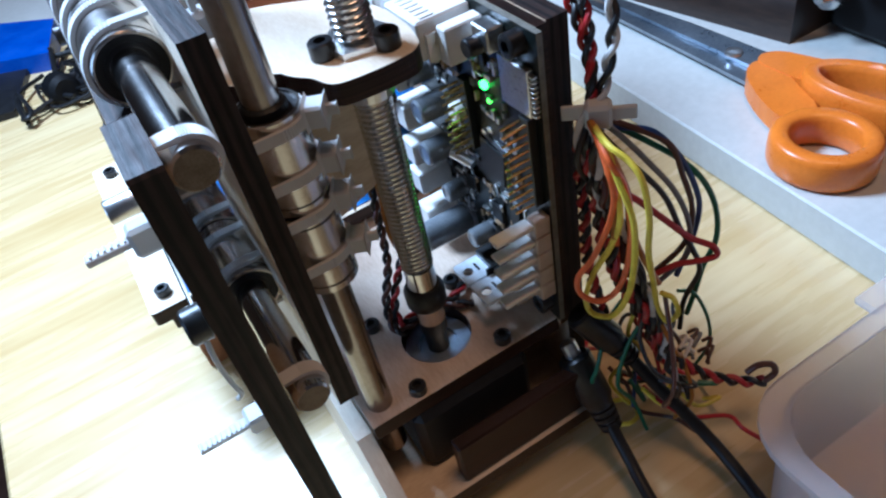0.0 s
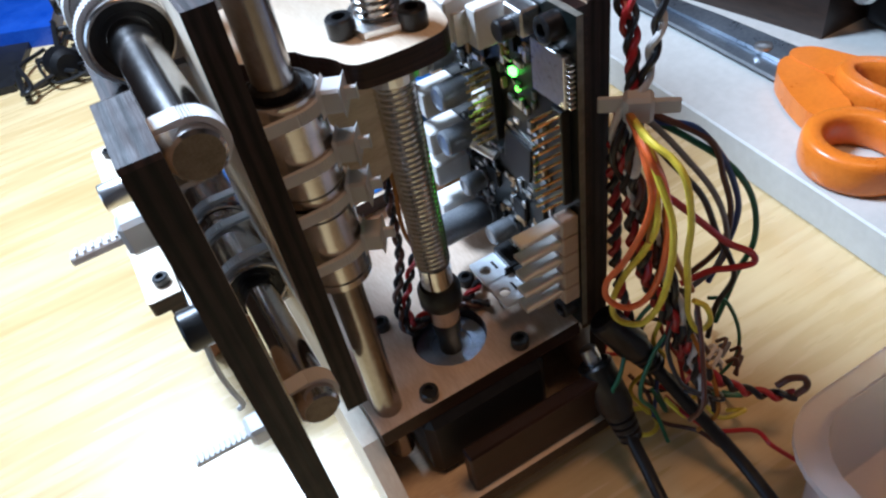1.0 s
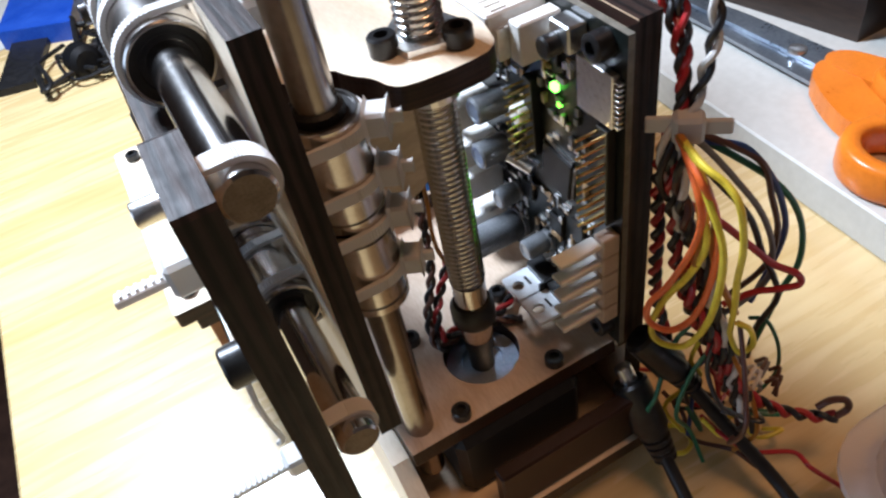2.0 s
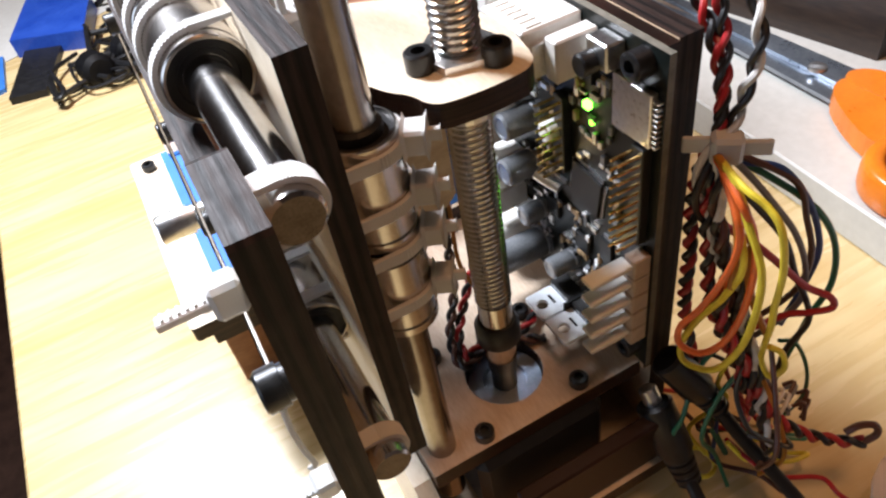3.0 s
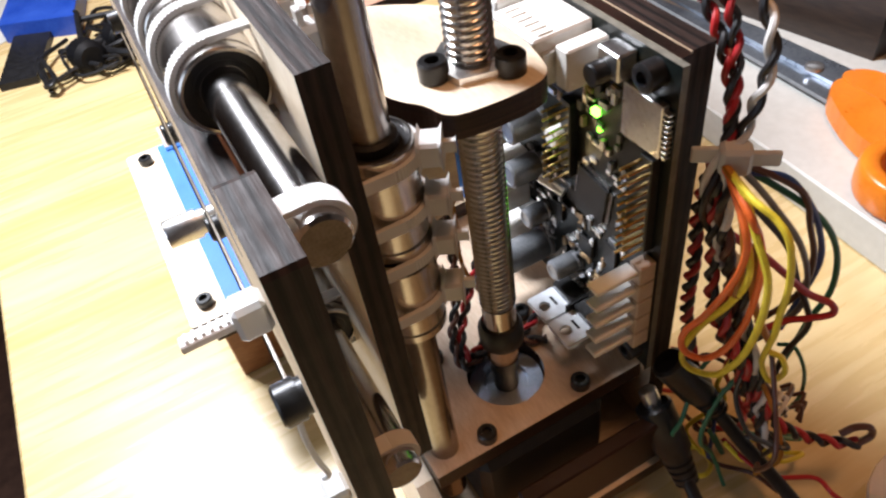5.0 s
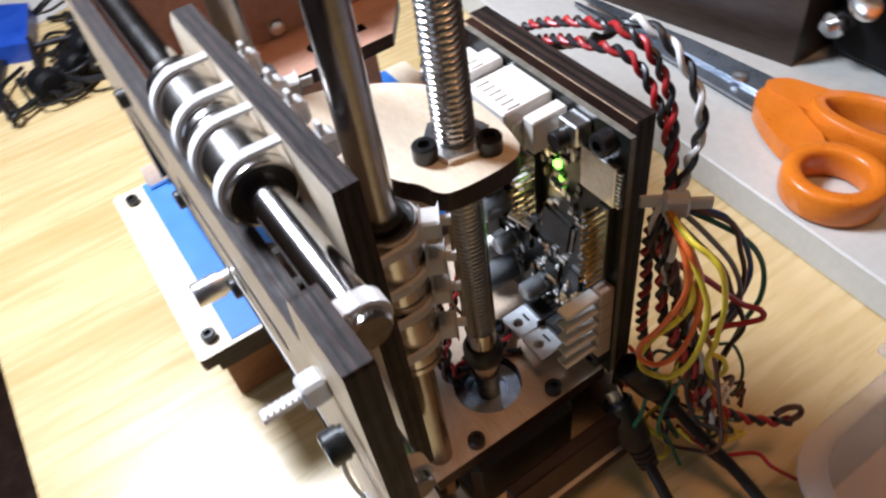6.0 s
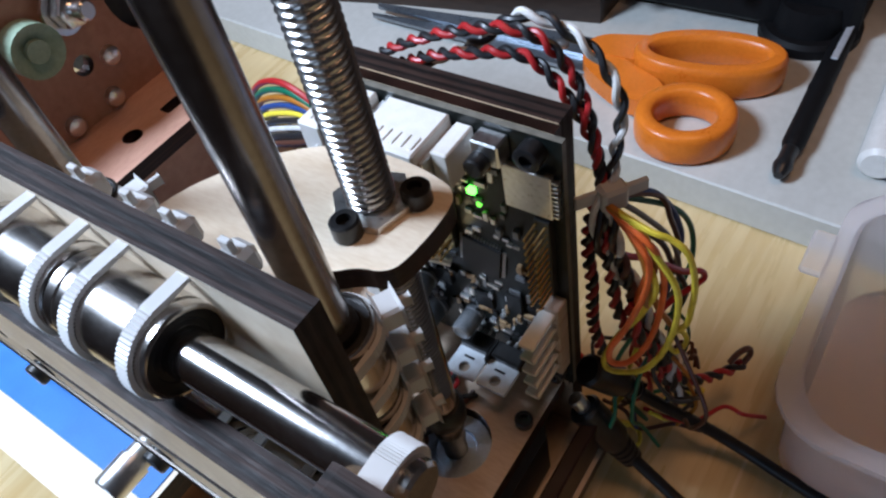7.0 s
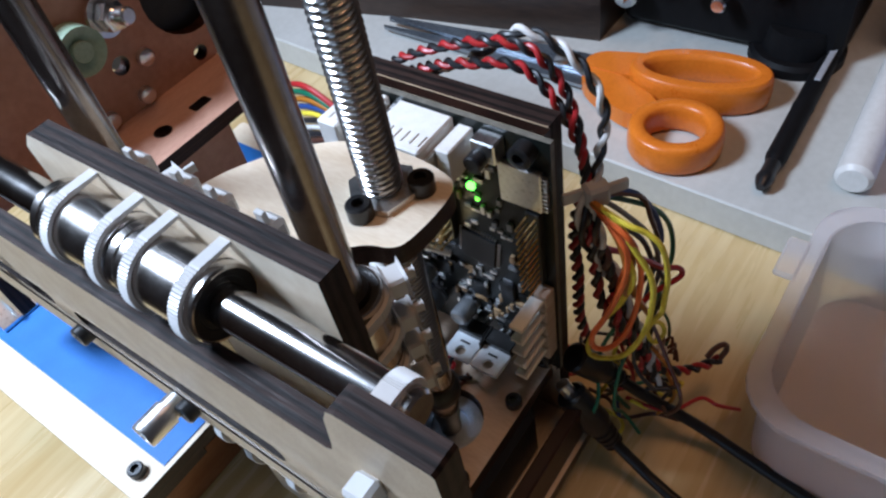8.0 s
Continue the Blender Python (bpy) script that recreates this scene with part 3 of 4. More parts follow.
# two power transistors lying on their tabs
for y in (-4.9, 5.9):
    bm = prism(B(), rounded(15.2, 24.5, y - 5.0, y + 5.0, 0.6, 2), 62.6, 63.9, holes=[circle(18.2, y, 1.8, 20)], face=0, side=0)
    tab = part("transistor_tab", bm, TAB, pcb, "bright tinned transistor tab with a round hole")
    part("transistor_mark", box(B(), 21.2, 22.0, y - 1.6, y + 2.0, 63.85, 64.0, 0), CHIP, pcb)
    part("transistor_body", box(B(), 24.3, 30.0, y - 5.0, y + 5.0, 62.2, 66.4, 0.5), CHIP, pcb)
    for d in (-2.54, 0, 2.54):
        part("solder_leg", box(B(), 29.8, 32.3, y + d - 0.5, y + d + 0.5, 64.2, 65.4, 0.2), SILVER, pcb)
part("transistor_gap", box(B(), 22.0, 30.0, 0.15, 0.85, 62.0, 66.6, 0.1), CHIP, pcb)

# the many tiny soldered parts
rnd = random.Random(7)
tan = surface("tan_chip_part", (0.32, 0.20, 0.10), (0.48, 0.34, 0.18), 0.45, scale=600)
for k in range(270):
    y, z = rnd.uniform(-14, 32), rnd.uniform(66, 140)
    if (-9 < y < 11 and 95 < z < 113) or (8 < y < 16 and 104 < z < 130) or y < -12 and 100 < z < 144:
        continue
    a, b = (1.6, 0.8) if rnd.random() < 0.5 else (0.8, 1.6)
    a, b = a * rnd.uniform(0.5, 1.1), b * rnd.uniform(0.5, 1.1)
    on_board("chip_part", y - a, y + a, z - b, z + b, rnd.uniform(0.5, 1.4), rnd.choice([CHIP, tan, SILVER, SILVER, CAP]), 0.12)

# ---- wires ----


def wire(points, colour, r=0.75, parent=None, steps=10):
    return part("wire", sweep(B(), spline(points, steps), r, 8), W[colour], parent or printer, "", smooth=True)


def twisted(points, colours, r=0.8, pitch=9.0):
    """Two insulated wires wound round one another along a way."""
    way = spline(points, 24)
    up = None
    run = 0.0
    lanes = ([], [])
    for i, c in enumerate(way):
        d = (way[min(i + 1, len(way) - 1)] - way[max(i - 1, 0)]).normalized()
        u = d.orthogonal().normalized() if up is None else (up - d * up.dot(d)).normalized()
        up = u
        w = d.cross(u)
        run += (c - way[i - 1]).length if i else 0
        k = 2 * math.pi * run / pitch
        off = (u * math.cos(k) + w * math.sin(k)) * r * 1.05
        lanes[0].append(c + off)
        lanes[1].append(c - off)
    for lane, colour in zip(lanes, colours):
        part("wire", sweep(B(), lane, r, 8), W[colour], printer, "", smooth=True)


# arches over the panel and down its outer side
twisted([(50, 44, 140), (47, 32, 152), (46, 7, 164), (47, -9, 166), (49, -17, 157), (48, -22, 146), (46, -25, 136), (44, -27, 128)], ("red", "black"))
twisted([(52, 46, 138), (47, 20, 153), (46, 8, 157.5), (47, -7, 160), (47, -17, 152), (46, -24, 140), (44, -27, 128)], ("red", "black"))
twisted([(54, 40, 138), (50, 10, 156), (50, -6, 168), (51, -20, 163), (50, -28, 152), (48, -28, 138), (44, -28, 127)], ("white", "black"), 0.85, 12)
TIE = (43, -26, 128)
wire([TIE, (37, -41, 126), (40, -43, 118), (41, -44.5, 108), (41, -44, 93), (39, -42, 81), (35, -39, 76.5), (31, -36, 80), (31, -35.5, 86), (34, -38, 93), (37, -41, 105), (38.5, -41.5, 114), (38, -40, 121), (42, -30, 127)], "orange", 0.85)
wire([TIE, (39, -37, 128), (38, -43, 121), (38, -48.5, 112), (38, -49.5, 100), (38, -47.5, 85), (37, -43, 73), (37, -36, 66), (36.5, -32, 66), (36.5, -31.5, 72), (37, -35, 84), (38, -41, 98), (39, -43, 110), (42, -34, 122)], "yellow", 0.85)
wire([TIE, (38, -40, 129), (39, -46, 127), (39.5, -50, 123), (40, -52, 113), (40, -52, 103), (42, -51, 94), (46, -48, 84), (50, -45, 73), (52, -44, 66), (54, -46, 60), (56, -48, 64), (55, -47, 70), (52, -45, 73)], "yellow", 0.8)
wire([TIE, (40, -35, 127), (40, -39, 118), (41, -40, 110), (42, -38, 98), (44, -36, 84)], "orange", 0.9)
wire([TIE, (40, -34, 128), (41, -39, 121), (43, -41, 112), (45, -40, 100), (48, -41, 88), (52, -44, 76)], "amber", 0.95)
wire([TIE, (41, -33, 126), (40, -38, 119), (39, -41, 111), (38, -42, 101)], "amber", 0.9)
wire([TIE, (50, -27, 122), (58, -30.5, 115), (67, -35, 106), (73, -38, 97), (77, -39.5, 86), (78, -40, 74), (75, -39, 64), (74, -38, 54), (72, -37, 42)], "green", 0.85)
wire([TIE, (50, -28, 122), (59, -32, 118), (66, -35, 108), (70, -37, 98), (72, -38, 88), (71, -37, 75), (66, -37, 64)], "blue", 0.85)
wire([TIE, (51, -29, 123), (63, -34, 113), (67, -36, 101), (69, -38, 91), (69, -38, 81), (67, -36, 73), (61, -33, 66)], "brown", 0.85)
wire([TIE, (44, -30, 124), (51, -32.5, 113), (59, -37, 100), (64, -39, 86), (68, -41, 76), (70, -42, 67), (67, -40, 55), (66, -40, 42)], "black", 0.85)
wire([TIE, (48, -30, 123), (56, -34, 111), (63, -37, 99), (67, -39, 87), (67, -40, 76), (60, -39, 70), (54, -37, 66)], "grey", 0.8)
wire([TIE, (41, -31, 115), (46, -33, 107), (51, -35.5, 102), (58, -39, 93), (65, -42, 84), (71, -45, 79), (71.5, -46, 75.5), (66, -43.5, 75), (61, -41, 75), (54, -38, 72)], "red", 0.95)
wire([(66, -38, 58), (71, -40, 55), (75, -43, 43), (77, -43, 28), (74, -40, 14)], "green", 0.6)
twisted([TIE, (42, -24.5, 119), (42, -24, 108), (42, -25, 96), (42, -25, 84), (43, -25, 73), (45, -27, 58), (48, -30, 40)], ("red", "black"), 0.95, 9)
twisted([TIE, (41, -29, 118), (41, -30, 110), (42, -31, 97), (43, -32, 86), (46, -35, 73), (50, -40, 58), (55, -44, 40)], ("red", "black"), 0.95, 12)
twisted([(44, -27, 131), (39, -27.5, 120), (41, -30, 110), (45, -34, 95), (48, -37, 86), (51, -40, 70), (55, -45, 50)], ("white", "black"), 0.9, 26)
twisted([(44, -29, 130), (41, -32, 117), (43, -34, 105), (46, -37, 95), (48, -39, 80), (53, -44, 58), (56, -47, 36), (60, -52, 24)], ("white", "black"), 0.95, 17)
twisted([TIE, (41, -33, 112), (43, -35, 100), (46, -36, 86), (49, -39, 70), (54, -43, 50), (58, -46, 34)], ("brown", "black"), 0.95, 11)
twisted([(42, -36, 94), (42, -38, 82), (49, -42, 64), (57, -47, 42), (67, -52, 29), (78, -57.5, 22), (84, -61, 21)], ("red", "black"), 1.0, 11)
part("wire", sweep(B(), spline([(84, -61, 21), (87, -62, 24), (86, -61, 28), (82, -59, 29), (79, -57.5, 26)], 8), 1.1, 8), W["brown"], printer, smooth=True)
for k in range(9):
    a = rnd.uniform(0, 6.3)
    p = Vector((68 + rnd.uniform(-6, 6), -44 + rnd.uniform(-4, 4), 36 + rnd.uniform(-6, 6)))
    wire([p, p + Vector((2, -2, 2)), p + Vector((3 * math.cos(a), -4, 3 * math.sin(a)))], rnd.choice(["white", "grey", "black", "brown"]), 0.6, steps=4)
for k, c in enumerate(["red", "green", "yellow", "brown", "red", "blue", "green", "black", "amber", "brown"]):
    p = [(49 + rnd.uniform(0, 7), -33 - 1.2 * k, rnd.uniform(56, 70))]
    for j in range(4):
        q = p[-1]
        p.append((q[0] + rnd.uniform(-9, 7), q[1] + rnd.uniform(-9, 5), max(2.0, q[2] - rnd.uniform(8, 17))))
    wire(p, c, 0.7)
for k, c in enumerate(["red", "black", "brown", "red", "black", "green", "red", "yellow", "black"]):
    y0 = -18 - 3.4 * k
    p = [(49 + rnd.uniform(0, 5), y0, rnd.uniform(12, 34))]
    for j in range(5):
        q = p[-1]
        p.append((q[0] + rnd.uniform(-2, 12), q[1] + rnd.uniform(-10, 9), max(1.6, q[2] + rnd.uniform(-11, 4))))
    wire(p, c, 0.75)
wire([(40, -34, 4), (46, -40, 6), (52, -37, 4), (52, -30, 3), (45, -28, 3), (40, -33, 3)], "yellow", 0.85)

# nylon tie round the bundle
tie = Matrix.Translation((43.6, -28.6, 129.0)) @ Matrix.Rotation(radians(-38), 4, "Z")
bm = B()
box(bm, -8, 0.5, 0.6, 1.8, -2.0, 2.0, 0.3, m=tie)
box(bm, -2.4, 4.2, -2.6, 2.6, -3.4, 3.4, 0.9, m=tie)
box(bm, 4.0, 10.0, -0.7, 0.8, -1.8, 1.8, 0.3, m=tie)
part("zip_tie", bm, NYLON, printer, "white nylon zip tie round the wire bundle")

# coloured leads arching behind the carriage to the far side
for k, c in enumerate(["red", "green", "amber", "blue", "yellow", "black", "white", "black", "brown"]):
    d = 2.6 * k
    wire([(28, 38, 143 - 0.8 * k), (31, 58, 146 - d), (40, 85, 128 - d), (62 + d, 120 - d, 86 - d), (84 + d, 150, 40), (100, 185 - 2 * d, 12)], c, 0.9)
wire([(27, 30, 148), (20, 36, 142), (16, 40, 128), (20, 46, 112)], "white", 0.9)
twisted([(26, 27, 147), (21, 33, 138), (19, 36, 124), (22, 44, 100)], ("black", "brown"))
# motor leads curling on the deck
twisted([(10, 26, 78), (2, 22, 66), (-6, 14, 60), (-8, 8, 56), (-4, 10, 53.6), (4, 12, 54), (12, 8, 54.5), (20, 12, 55)], ("red", "black"), 0.8, 9)
twisted([(6, 34, 110), (2, 30, 88), (-2, 22, 70), (-9, 14, 60), (-10, 6, 55), (-2, 8, 53.8), (8, 6, 54), (16, 2, 54)], ("brown", "black"), 0.8, 9)
wire([(5, 34, 112), (4, 29, 92), (2, 24, 76), (6, 20, 62)], "amber", 0.7)

# ---- power and data cables ----


def plug_cable(name, label, way, body, r0, tip=False):
    t = thing(name, label, "cable")
    pts = spline(way, 10)
    part("cable", sweep(B(), pts, 2.1, 12), RUBBER, t, smooth=True)
    d = (Vector(way[1]) - Vector(way[0])).normalized()
    prof = [(0, r0 - 1), (0.8, r0), (body * 0.55, r0), (body * 0.62, r0 - 1.0)]
    for k in range(4):
        q = body * (0.66 + 0.085 * k)
        prof += [(q, r0 - 1.0 - 0.25 * k), (q + 0.6, r0 - 1.9 - 0.2 * k), (q + 1.0, r0 - 1.1 - 0.25 * k)]
    part("plug", lathe(B(), way[0], d, prof, 20), BLACK, t, smooth=True)
    if tip:
        part("plug_tip", lathe(B(), Vector(way[0]) - d * 5, d, [(0, 2.4), (0.4, 2.75), (5.2, 2.75)], 20), SILVER, t, smooth=True)
    return t


plug_cable("data_cable", "black moulded cable plugged into the board edge", [(38, -25, 57), (46, -34, 43), (53, -45, 27), (60, -66, 10), (56, -104, 5), (44, -190, 4), (40, -320, 4)], 26, 5.2)
plug_cable("power_cable", "black barrel-plug power cable leading off the printer", [(35, -25, 38), (36, -35, 24), (35, -50, 12), (31, -70, 7), (20, -130, 4), (10, -300, 4)], 30, 5.6, True)

# ---- arm hardware ----
part("arm_knob", lathe(B(), (-55.4, ARMY + 17.4, 139), (-1, 0, 0), [(0, 3.2), (1.0, 3.2), (1.0, 3.7), (4.4, 3.7), (4.9, 3.2), (4.9, 1.6), (3.2, 1.6)], 20), BLACK, printer, smooth=True)
part("string_end", sweep(B(), spline([(-58, ARMY + 17, 136), (-58.5, ARMY + 16, 130), (-58.2, ARMY + 15.4, 124), (-57.6, ARMY + 14.6, 120), (-58.6, ARMY + 15.6, 118)], 6), 0.55, 6), NYLON, printer)
part("drive_string", sweep(B(), spline([(-57.4, ARMY + 17, 140), (-57.2, ARMY + 40, 141), (-57.0, 40, 141), (-56.6, 110, 141)], 6), 0.45, 6), STEEL, printer, "taut drive line along the arm", smooth=True)


def outer_tie(y, z, tail, turn):
    """A zip tie's head and cut ribbed tail on the arm's outer face."""
    m = Matrix.Translation((-55.4, y, z)) @ Matrix.Rotation(radians(turn), 4, "X")
    bm = B()
    box(bm, -4.6, 0.0, -2.5, 2.5, -2.6, 2.6, 0.7, m=m)
    box(bm, -4.6 - tail, -4.4, -1.3, 1.3, -0.6, 0.6, 0.2, m=m)
    for k in range(int(tail / 1.1)):
        box(bm, -4.9 - 1.1 * k - 0.4, -4.9 - 1.1 * k, -0.9, 0.9, 0.6, 0.95, 0, m=m)
    return part("zip_tie_head", bm, NYLON, printer)


outer_tie(ARMY + 20, 105, 11, 8)
outer_tie(ARMY + 14.5, 163, 7, -10)
part("arm_bolt", lathe(B(), (-55.4, 24, 128), (-1, 0, 0), [(0, 2.9), (4, 2.9), (4, 3.4), (11, 3.4), (11.4, 3.1), (11.4, 1.9), (8, 1.9)], 24), SILVER, printer, "bright metal standoff bolted through the arm", smooth=True)

for y, z in ((58, 131), (86, 150), (20, 128)):
    part("arm_screw", lathe(B(), (-55.4, y, z), (-1, 0, 0), [(0, 2.8), (2.6, 2.8), (3.0, 2.4), (3.0, 1.4), (1.6, 1.4)], 16), BLACK, printer, smooth=True)

# ---- print head on the arm's far end ----
HX, HY, HZ = -30.0, 106.0, 120.0
# the shelf's pink stands in for warm room light on birch
head = part("head_shelf", prism(B(), [(HX, HY), (40, HY), (56, HY + 22), (56, HY + 30), (HX, HY + 30)], HZ - 5.5, HZ, holes=[circle(14, HY + 12.5, 3.4, 20), rounded(27, 35, HY + 9.5, HY + 14.5, 1, 2)]), [surface("birch_warm_lit", (0.52, 0.29, 0.20), (0.66, 0.40, 0.29), 0.5, scale=40, stretch=(1, 4, 1), bump=0.15), CHAR_FLAT], printer, "plywood print head shelf with holes, tinted pink for warm light")
part("head_front", box(B(), HX, 34, HY + 4, HY + 9.5, 74, HZ - 5.6, 0.3), BIRCH_WARM_SHADE, printer)
part("head_wall", prism(B(), [(HX - 20, HZ), (58, HZ), (72, HZ + 22), (72, 172), (HX - 20, 172)], -(HY + 35.5), -(HY + 30), m=Matrix(((1, 0, 0, 0), (0, 0, -1, 0), (0, 1, 0, 0), (0, 0, 0, 1))), holes=[circle(54, 150, 17.5), circle(20, 138, 3.4, 16), circle(50, 124.5, 3.0, 16)]), [BIRCH_WARM_SHADE, CHAR_FLAT], printer, "plywood print head wall, coloured dark red for warm shade")
part("head_motor", box(B(), 28, 74, HY + 36, HY + 76, 121, 172, 3), RUBBER, printer, "black stepper motor behind the print head wall")
for x, z in ((29, 136), (23, 124), (7, 124), (-14, 127)):
    part("head_bolt", lathe(B(), (x, HY + 30, z), (0, -1, 0), [(0, 3.2), (1.8, 3.0), (2.4, 2.0)], 16), SILVER, printer, smooth=True)
bm = B()
lathe(bm, (22, HY + 30, 156), (0.2, -1, 0.1), [(0, 3), (13, 3), (13.6, 2.4)], 24)
lathe(bm, (22.6, HY + 26.6, 156.3), (0.2, -1, 0.1), [(0, 5.2), (4, 5.2), (4.4, 4.6)], 6)
lathe(bm, (22.2, HY + 28.4, 156.2), (0.2, -1, 0.1), [(0, 7), (1.3, 7)], 28)
part("head_axle", bm, ZINC, printer, "zinc threaded axle with nut and washer", smooth=True)
part("head_gear", lathe(B(), (8, HY + 29, 153), (0, -1, 0), [(0, 8), (7, 8), (5, 3.4), (7, 3.4)], 24), surface("green_nylon", (0.22, 0.30, 0.20), (0.33, 0.42, 0.30), 0.45, scale=90), printer, "pale green plastic gear")
part("hot_end", lathe(B(), (2, HY + 18, 66), (0, 0, 1), [(0, 0.6), (4, 4), (4, 7), (48, 7)], 20), BLACK, printer, smooth=True)
part("head_fan", box(B(), 2, 30, 84, 103, 66, 92, 2), surface("pale_duct", (0.40, 0.45, 0.52), (0.52, 0.57, 0.64), 0.4, scale=60), printer, "pale grey plastic fan duct")
part("duct_clip", box(B(), 0, 16, 80, 85, 88, 96, 1), BLACK, printer)

# ---- binder clip on the bed ----
clip = thing("binder_clip", "chrome binder clip gripping the bed edge", "clip", at=(0, 0, 0))
CX, CY = BX + 16, BY + 101
bm = B()
prism(bm, [(-3, 47), (4.5, 45.6), (7, 51), (7, 63), (4.5, 68), (-3, 62.2), (-3, 60.8), (4, 65.6), (5.8, 62), (5.8, 52), (4, 47.4), (-3, 48.4)], CX, CX + 32, m=Matrix(((0, 0, 1, 0), (1, 0, 0, CY + 3), (0, 1, 0, 0), (0, 0, 0, 1))), face=0, side=0)
part("spring_body", bm, SILVER, clip)
for z0, dz in ((66, 1), (47, -1)):
    part("wire_handle", sweep(B(), spline([(CX + 7, CY, z0), (CX + 8, CY + 8, z0 + dz * 8), (CX + 9, CY + 16, z0 + dz * 17), (CX + 16, CY + 19, z0 + dz * 20), (CX + 23, CY + 16, z0 + dz * 17), (CX + 24, CY + 8, z0 + dz * 8), (CX + 25, CY, z0)], 6), 0.8, 8), SILVER, clip, smooth=True)

# ---- things on the white board ----
SZ = 18.0


def ring_loop(cx, cy, a, b, turn, up, n=40):
    c, s = math.cos(turn), math.sin(turn)
    return [(cx + a * math.cos(k) * c - b * math.sin(k) * s, cy + a * math.cos(k) * s + b * math.sin(k) * c, SZ + up) for k in (2 * math.pi * i / n for i in range(n))]


def closed_tube(bm, pts, rx, rz, n=16):
    rings = []
    for i, p in enumerate(pts):
        d = (Vector(pts[(i + 1) % len(pts)]) - Vector(pts[i - 1])).normalized()
        side = Vector((-d.y, d.x, 0))
        rings.append([bm.verts.new(Vector(p) + side * rx * math.copysign(abs(math.cos(k)) ** 0.55, math.cos(k)) + Vector((0, 0, 1)) * rz * math.copysign(abs(math.sin(k)) ** 0.55, math.sin(k))) for k in (2 * math.pi * j / n for j in range(n))])
    for i in range(len(rings)):
        a, b = rings[i], rings[(i + 1) % len(rings)]
        for j in range(n):
            bm.faces.new((a[j], a[(j + 1) % n], b[(j + 1) % n], b[j]))


scissors = thing("scissors", "steel scissors with bright orange plastic handles", "scissors")
bm = B()
closed_tube(bm, ring_loop(188, 2, 18, 16.5, 1.9, 8.2), 4.4, 8)
part("handle", bm, ORANGE, scissors, smooth=True)
bm = B()
closed_tube(bm, ring_loop(231, 8, 31, 13.5, 1.80, 8.7), 4.2, 8.5)
part("handle", bm, ORANGE, scissors, smooth=True)
part("handle_neck", prism(B(), smooth_loop([(188, 20), (205, 14), (216, 40), (226, 62), (212, 68), (196, 46)]), SZ + 1.5, SZ + 11, face=0, side=0), ORANGE, scissors)
part("handle_neck", prism(B(), smooth_loop([(219, 32), (241, 36), (237, 50), (232, 66), (218, 68), (218, 50)]), SZ + 2, SZ + 11.6, face=0, side=0), ORANGE, scissors)
part("blade", prism(B(), [(209, 60), (224, 60), (222, 120), (215, 204), (213, 202), (211, 120)], SZ + 3, SZ + 5, face=0, side=0), BLADE, scissors)
part("blade", prism(B(), [(219, 60), (234, 60), (231, 120), (222, 204), (219, 202), (219, 120)], SZ + 5.2, SZ + 7.2, face=0, side=0), BLADE, scissors)
part("pivot", lathe(B(), (222, 82, SZ + 7), (0, 0, 1), [(0, 4.5), (1.4, 4.2), (1.8, 3)], 20), SILVER, scissors, smooth=True)

pen = thing("ballpoint_pen", "black ballpoint pen lying on the white board", "pen")
part("barrel", lathe(B(), (192, -43, SZ + 5), (1, 0.02, 0), [(0, 3.6), (4, 4.8), (40, 4.8), (44, 5.2), (47, 4.8), (100, 4.8), (104, 4.0)], 20), DARK, pen, smooth=True)
part("grip_tip", lathe(B(), (175, -43.3, SZ + 5), (1, 0.02, 0), [(0, 2.0), (3, 3.4), (6, 4.2), (9, 3.6), (17, 3.6)], 16), BLACK, pen, smooth=True)
part("pocket_clip", box(B(), 251, 299, -44.2, -41.2, SZ + 10.6, SZ + 11.8, 0.3), GREY, pen)

white_tube = tagged(part("white_tube", lathe(B(), (192, -76, SZ + 8), (1, 0.03, 0), [(0, 6), (2, 8), (150, 8)], 24), WHITE_PLASTIC, smooth=True), "white plastic tube lying on the white board", "tube")

case = thing("black_machine", "low dark machine housing with bright metal knobs", "machine")
part("housing", box(B(), 276, 560, -46, 72, SZ + 3, 230, 4), DARK, case)
for y, z, r in ((52, 62, 9), (30, 56, 5), (14, 50, 4), (-4, 68, 5)):
    part("knob", lathe(B(), (276, y, z), (-1, 0, 0), [(0, r * 0.6), (6, r * 0.6), (6, r), (13, r), (14, r * 0.8)], 24), ZINC, case, smooth=True)
dark_wood = surface("dark_wood", (0.018, 0.011, 0.008), (0.05, 0.03, 0.02), 0.4, scale=20, stretch=(3, 0.3, 3))
part("foot", lathe(B(), (284, -24, SZ), (0, 0, 1), [(0, 24), (5, 24), (7, 22), (7, 18), (20, 16)], 32), DARK, case, "round glossy black foot", smooth=True)
part("knob_stem", lathe(B(), (276, 62, 44), (-1, 0.2, 0.1), [(0, 3), (9, 3), (9, 6.5), (12, 7), (15, 6.2), (15, 3), (19, 3)], 24), ZINC, case, smooth=True)
carton = tagged(part("cardboard_box", box(B(), 306, 380, -150, -62, SZ, 120, 1.2), surface("brown_card", (0.20, 0.11, 0.065), (0.28, 0.165, 0.10), 0.75, scale=14, bump=0.1, fine=300)), "plain brown cardboard box on the white board", "box")
rail = tagged(part("brown_rail", prism(B(), [(256, 76), (234, 196), (190, 380), (150, 560), (260, 600), (350, 420), (400, 76)], SZ, 70, face=0, side=0), dark_wood), "dark brown wooden rail at the back of the board", "rail")
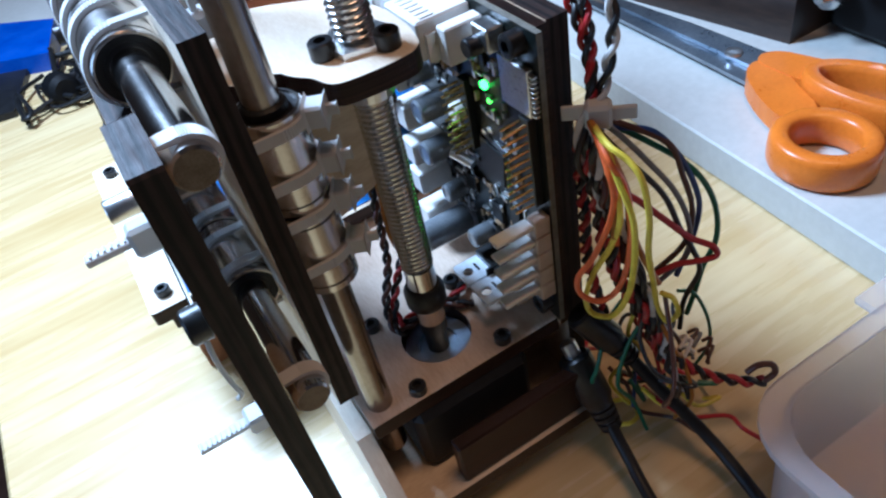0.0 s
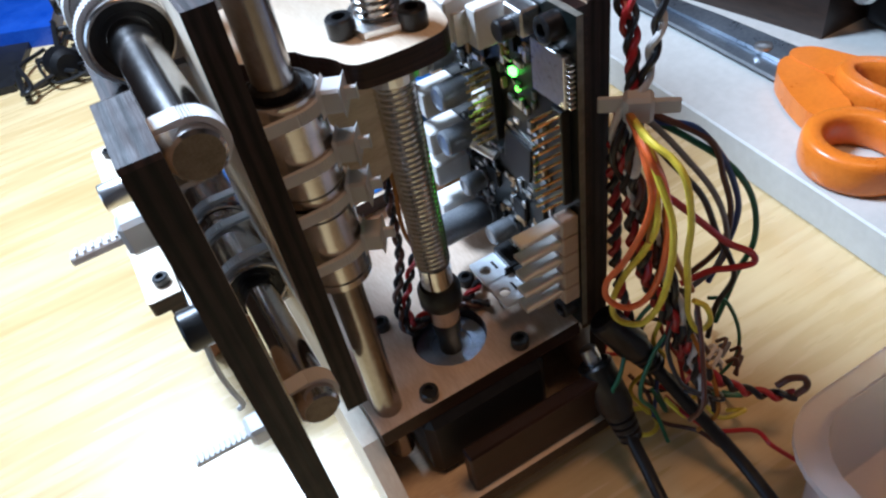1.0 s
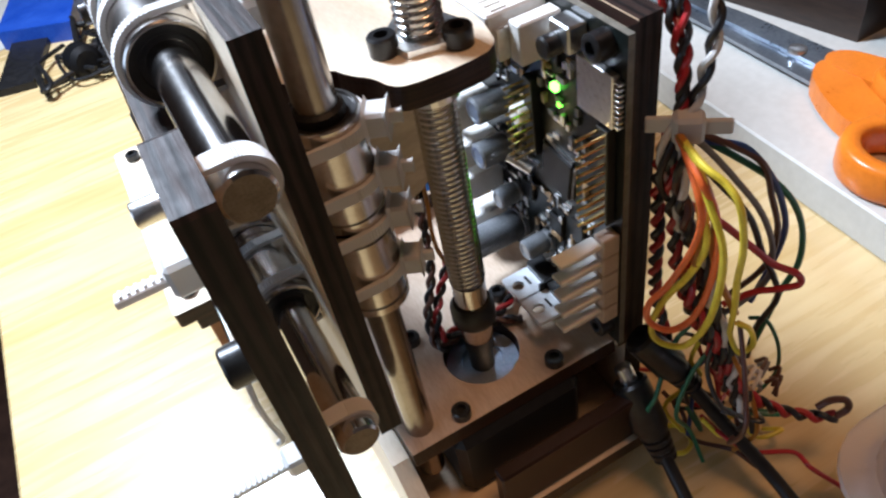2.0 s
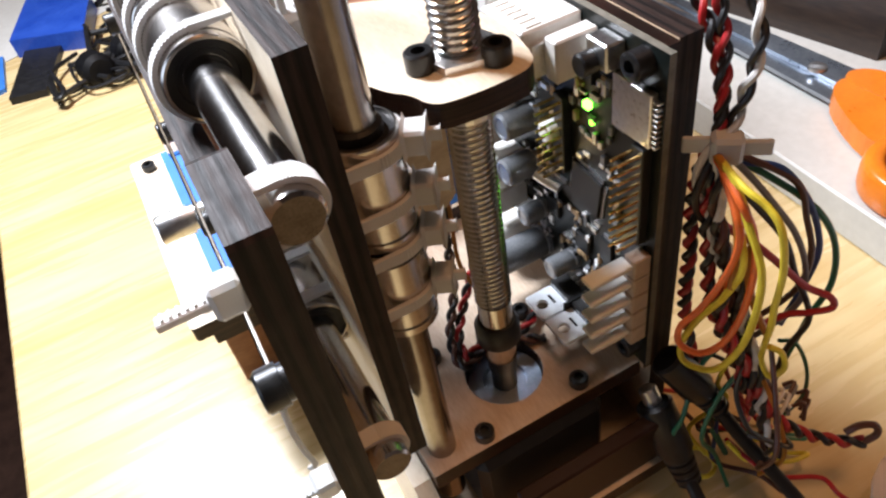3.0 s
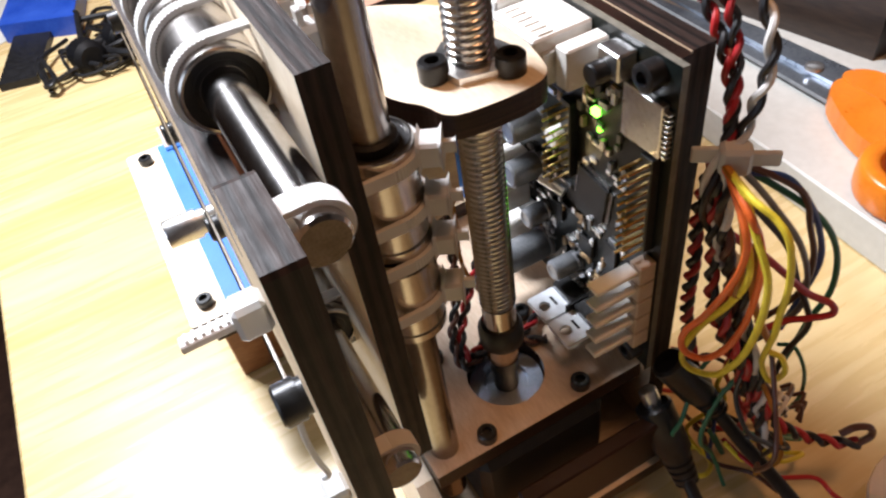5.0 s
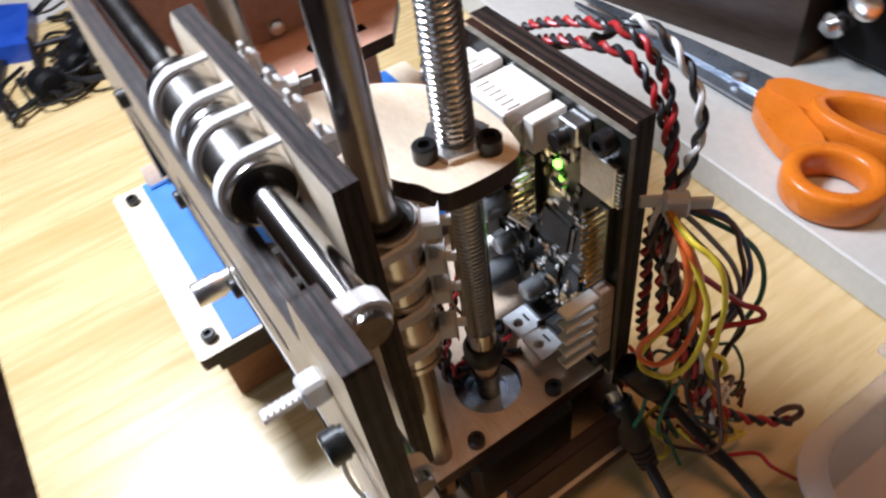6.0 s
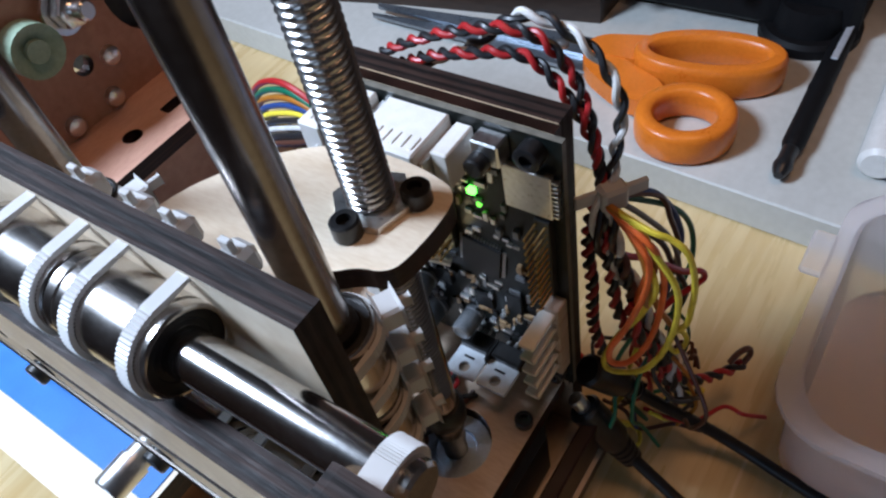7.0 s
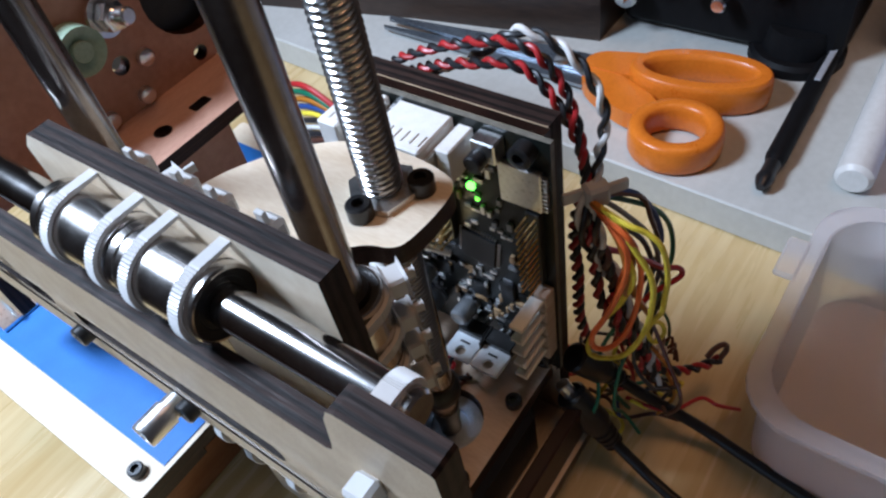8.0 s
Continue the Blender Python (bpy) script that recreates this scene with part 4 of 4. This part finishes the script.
blue_block = tagged(part("blue_box", box(B(), 200, 300, -140, -100, SZ, 50, 2), surface("pale_blue", (0.35, 0.45, 0.7), (0.45, 0.55, 0.8), 0.4, scale=50)), "pale blue plastic box on the white board", "box")

# ---- frosted tub ----
tub = thing("plastic_tub", "empty frosted clear plastic tub with a thick rim", "tub")
bm = B()
levels = [(0.4, 0, 10), (0.4, 1.5, 10), (44, 4, 12), (44, 9, 14), (46.5, 9, 14), (46.5, 2.6, 12), (3, -1.2, 9), (2.2, -3, 8)]
rings = []
for z, grow, rad in levels:
    rings.append([bm.verts.new((x, y, z)) for x, y in rounded(60 - grow, 150 + grow, -200 - grow, -82 + grow, rad + 6, 6)])
for a, b in zip(rings, rings[1:]):
    for i in range(len(a)):
        j = (i + 1) % len(a)
        bm.faces.new((a[i], a[j], b[j], b[i]))
bm.faces.new(rings[0]), bm.faces.new(rings[-1])
part("tub_body", bm, TUB, tub, smooth=True)
part("rim_tab", box(B(), 112, 132, -74, -66, 43, 46, 1), TUB, tub)

# ---- far clutter on the table ----
card = tagged(part("blue_box", prism(B(), [(-111, 550), (-66, 512), (-80, 448), (-130, 474)], 0, 14, face=0, side=0), BLUE), "deep blue cardboard box lying on the table", "box")
strap = tagged(part("black_strap", prism(B(), [(-124, 470), (-98, 462), (-116, 396), (-140, 402)], 0, 5, face=0, side=0), RUBBER), "flat black strap on the table", "strap")
paper = tagged(part("paper_sheet", prism(B(), [(-150, 470), (-20, 520), (-10, 720), (-154, 720)], 0.2, 0.8, face=0, side=0), PAINT), "white paper sheets spread on the table", "paper")
paper2 = tagged(part("blue_folder", prism(B(), [(-156, 420), (-142, 425), (-140, 480), (-156, 480)], 0, 3, face=0, side=0), TAPE), "bright blue folder at the table edge", "folder")
pile = thing("cable_pile", "tangled pile of black cables and plugs", "cables")
for k in range(12):
    p = [(-80 + rnd.uniform(-25, 30), 410 + rnd.uniform(-30, 40), 4)]
    for j in range(6):
        q = p[-1]
        p.append((min(-20, max(-110, q[0] + rnd.uniform(-35, 35))), min(520, max(370, q[1] + rnd.uniform(-40, 45))), rnd.uniform(2, 13)))
    part("cable", sweep(B(), spline(p, 5), rnd.uniform(1.0, 2.4), 8), RUBBER, pile, smooth=True)
for x, y, r in ((-84, 398, 11), (-62, 412, 8), (-50, 430, 9)):
    part("plug", lathe(B(), (x, y, 9), (0.3, -1, 0.1), [(0, r * 0.7), (3, r), (16, r), (19, r * 0.7)], 16), DARK, pile, smooth=True)
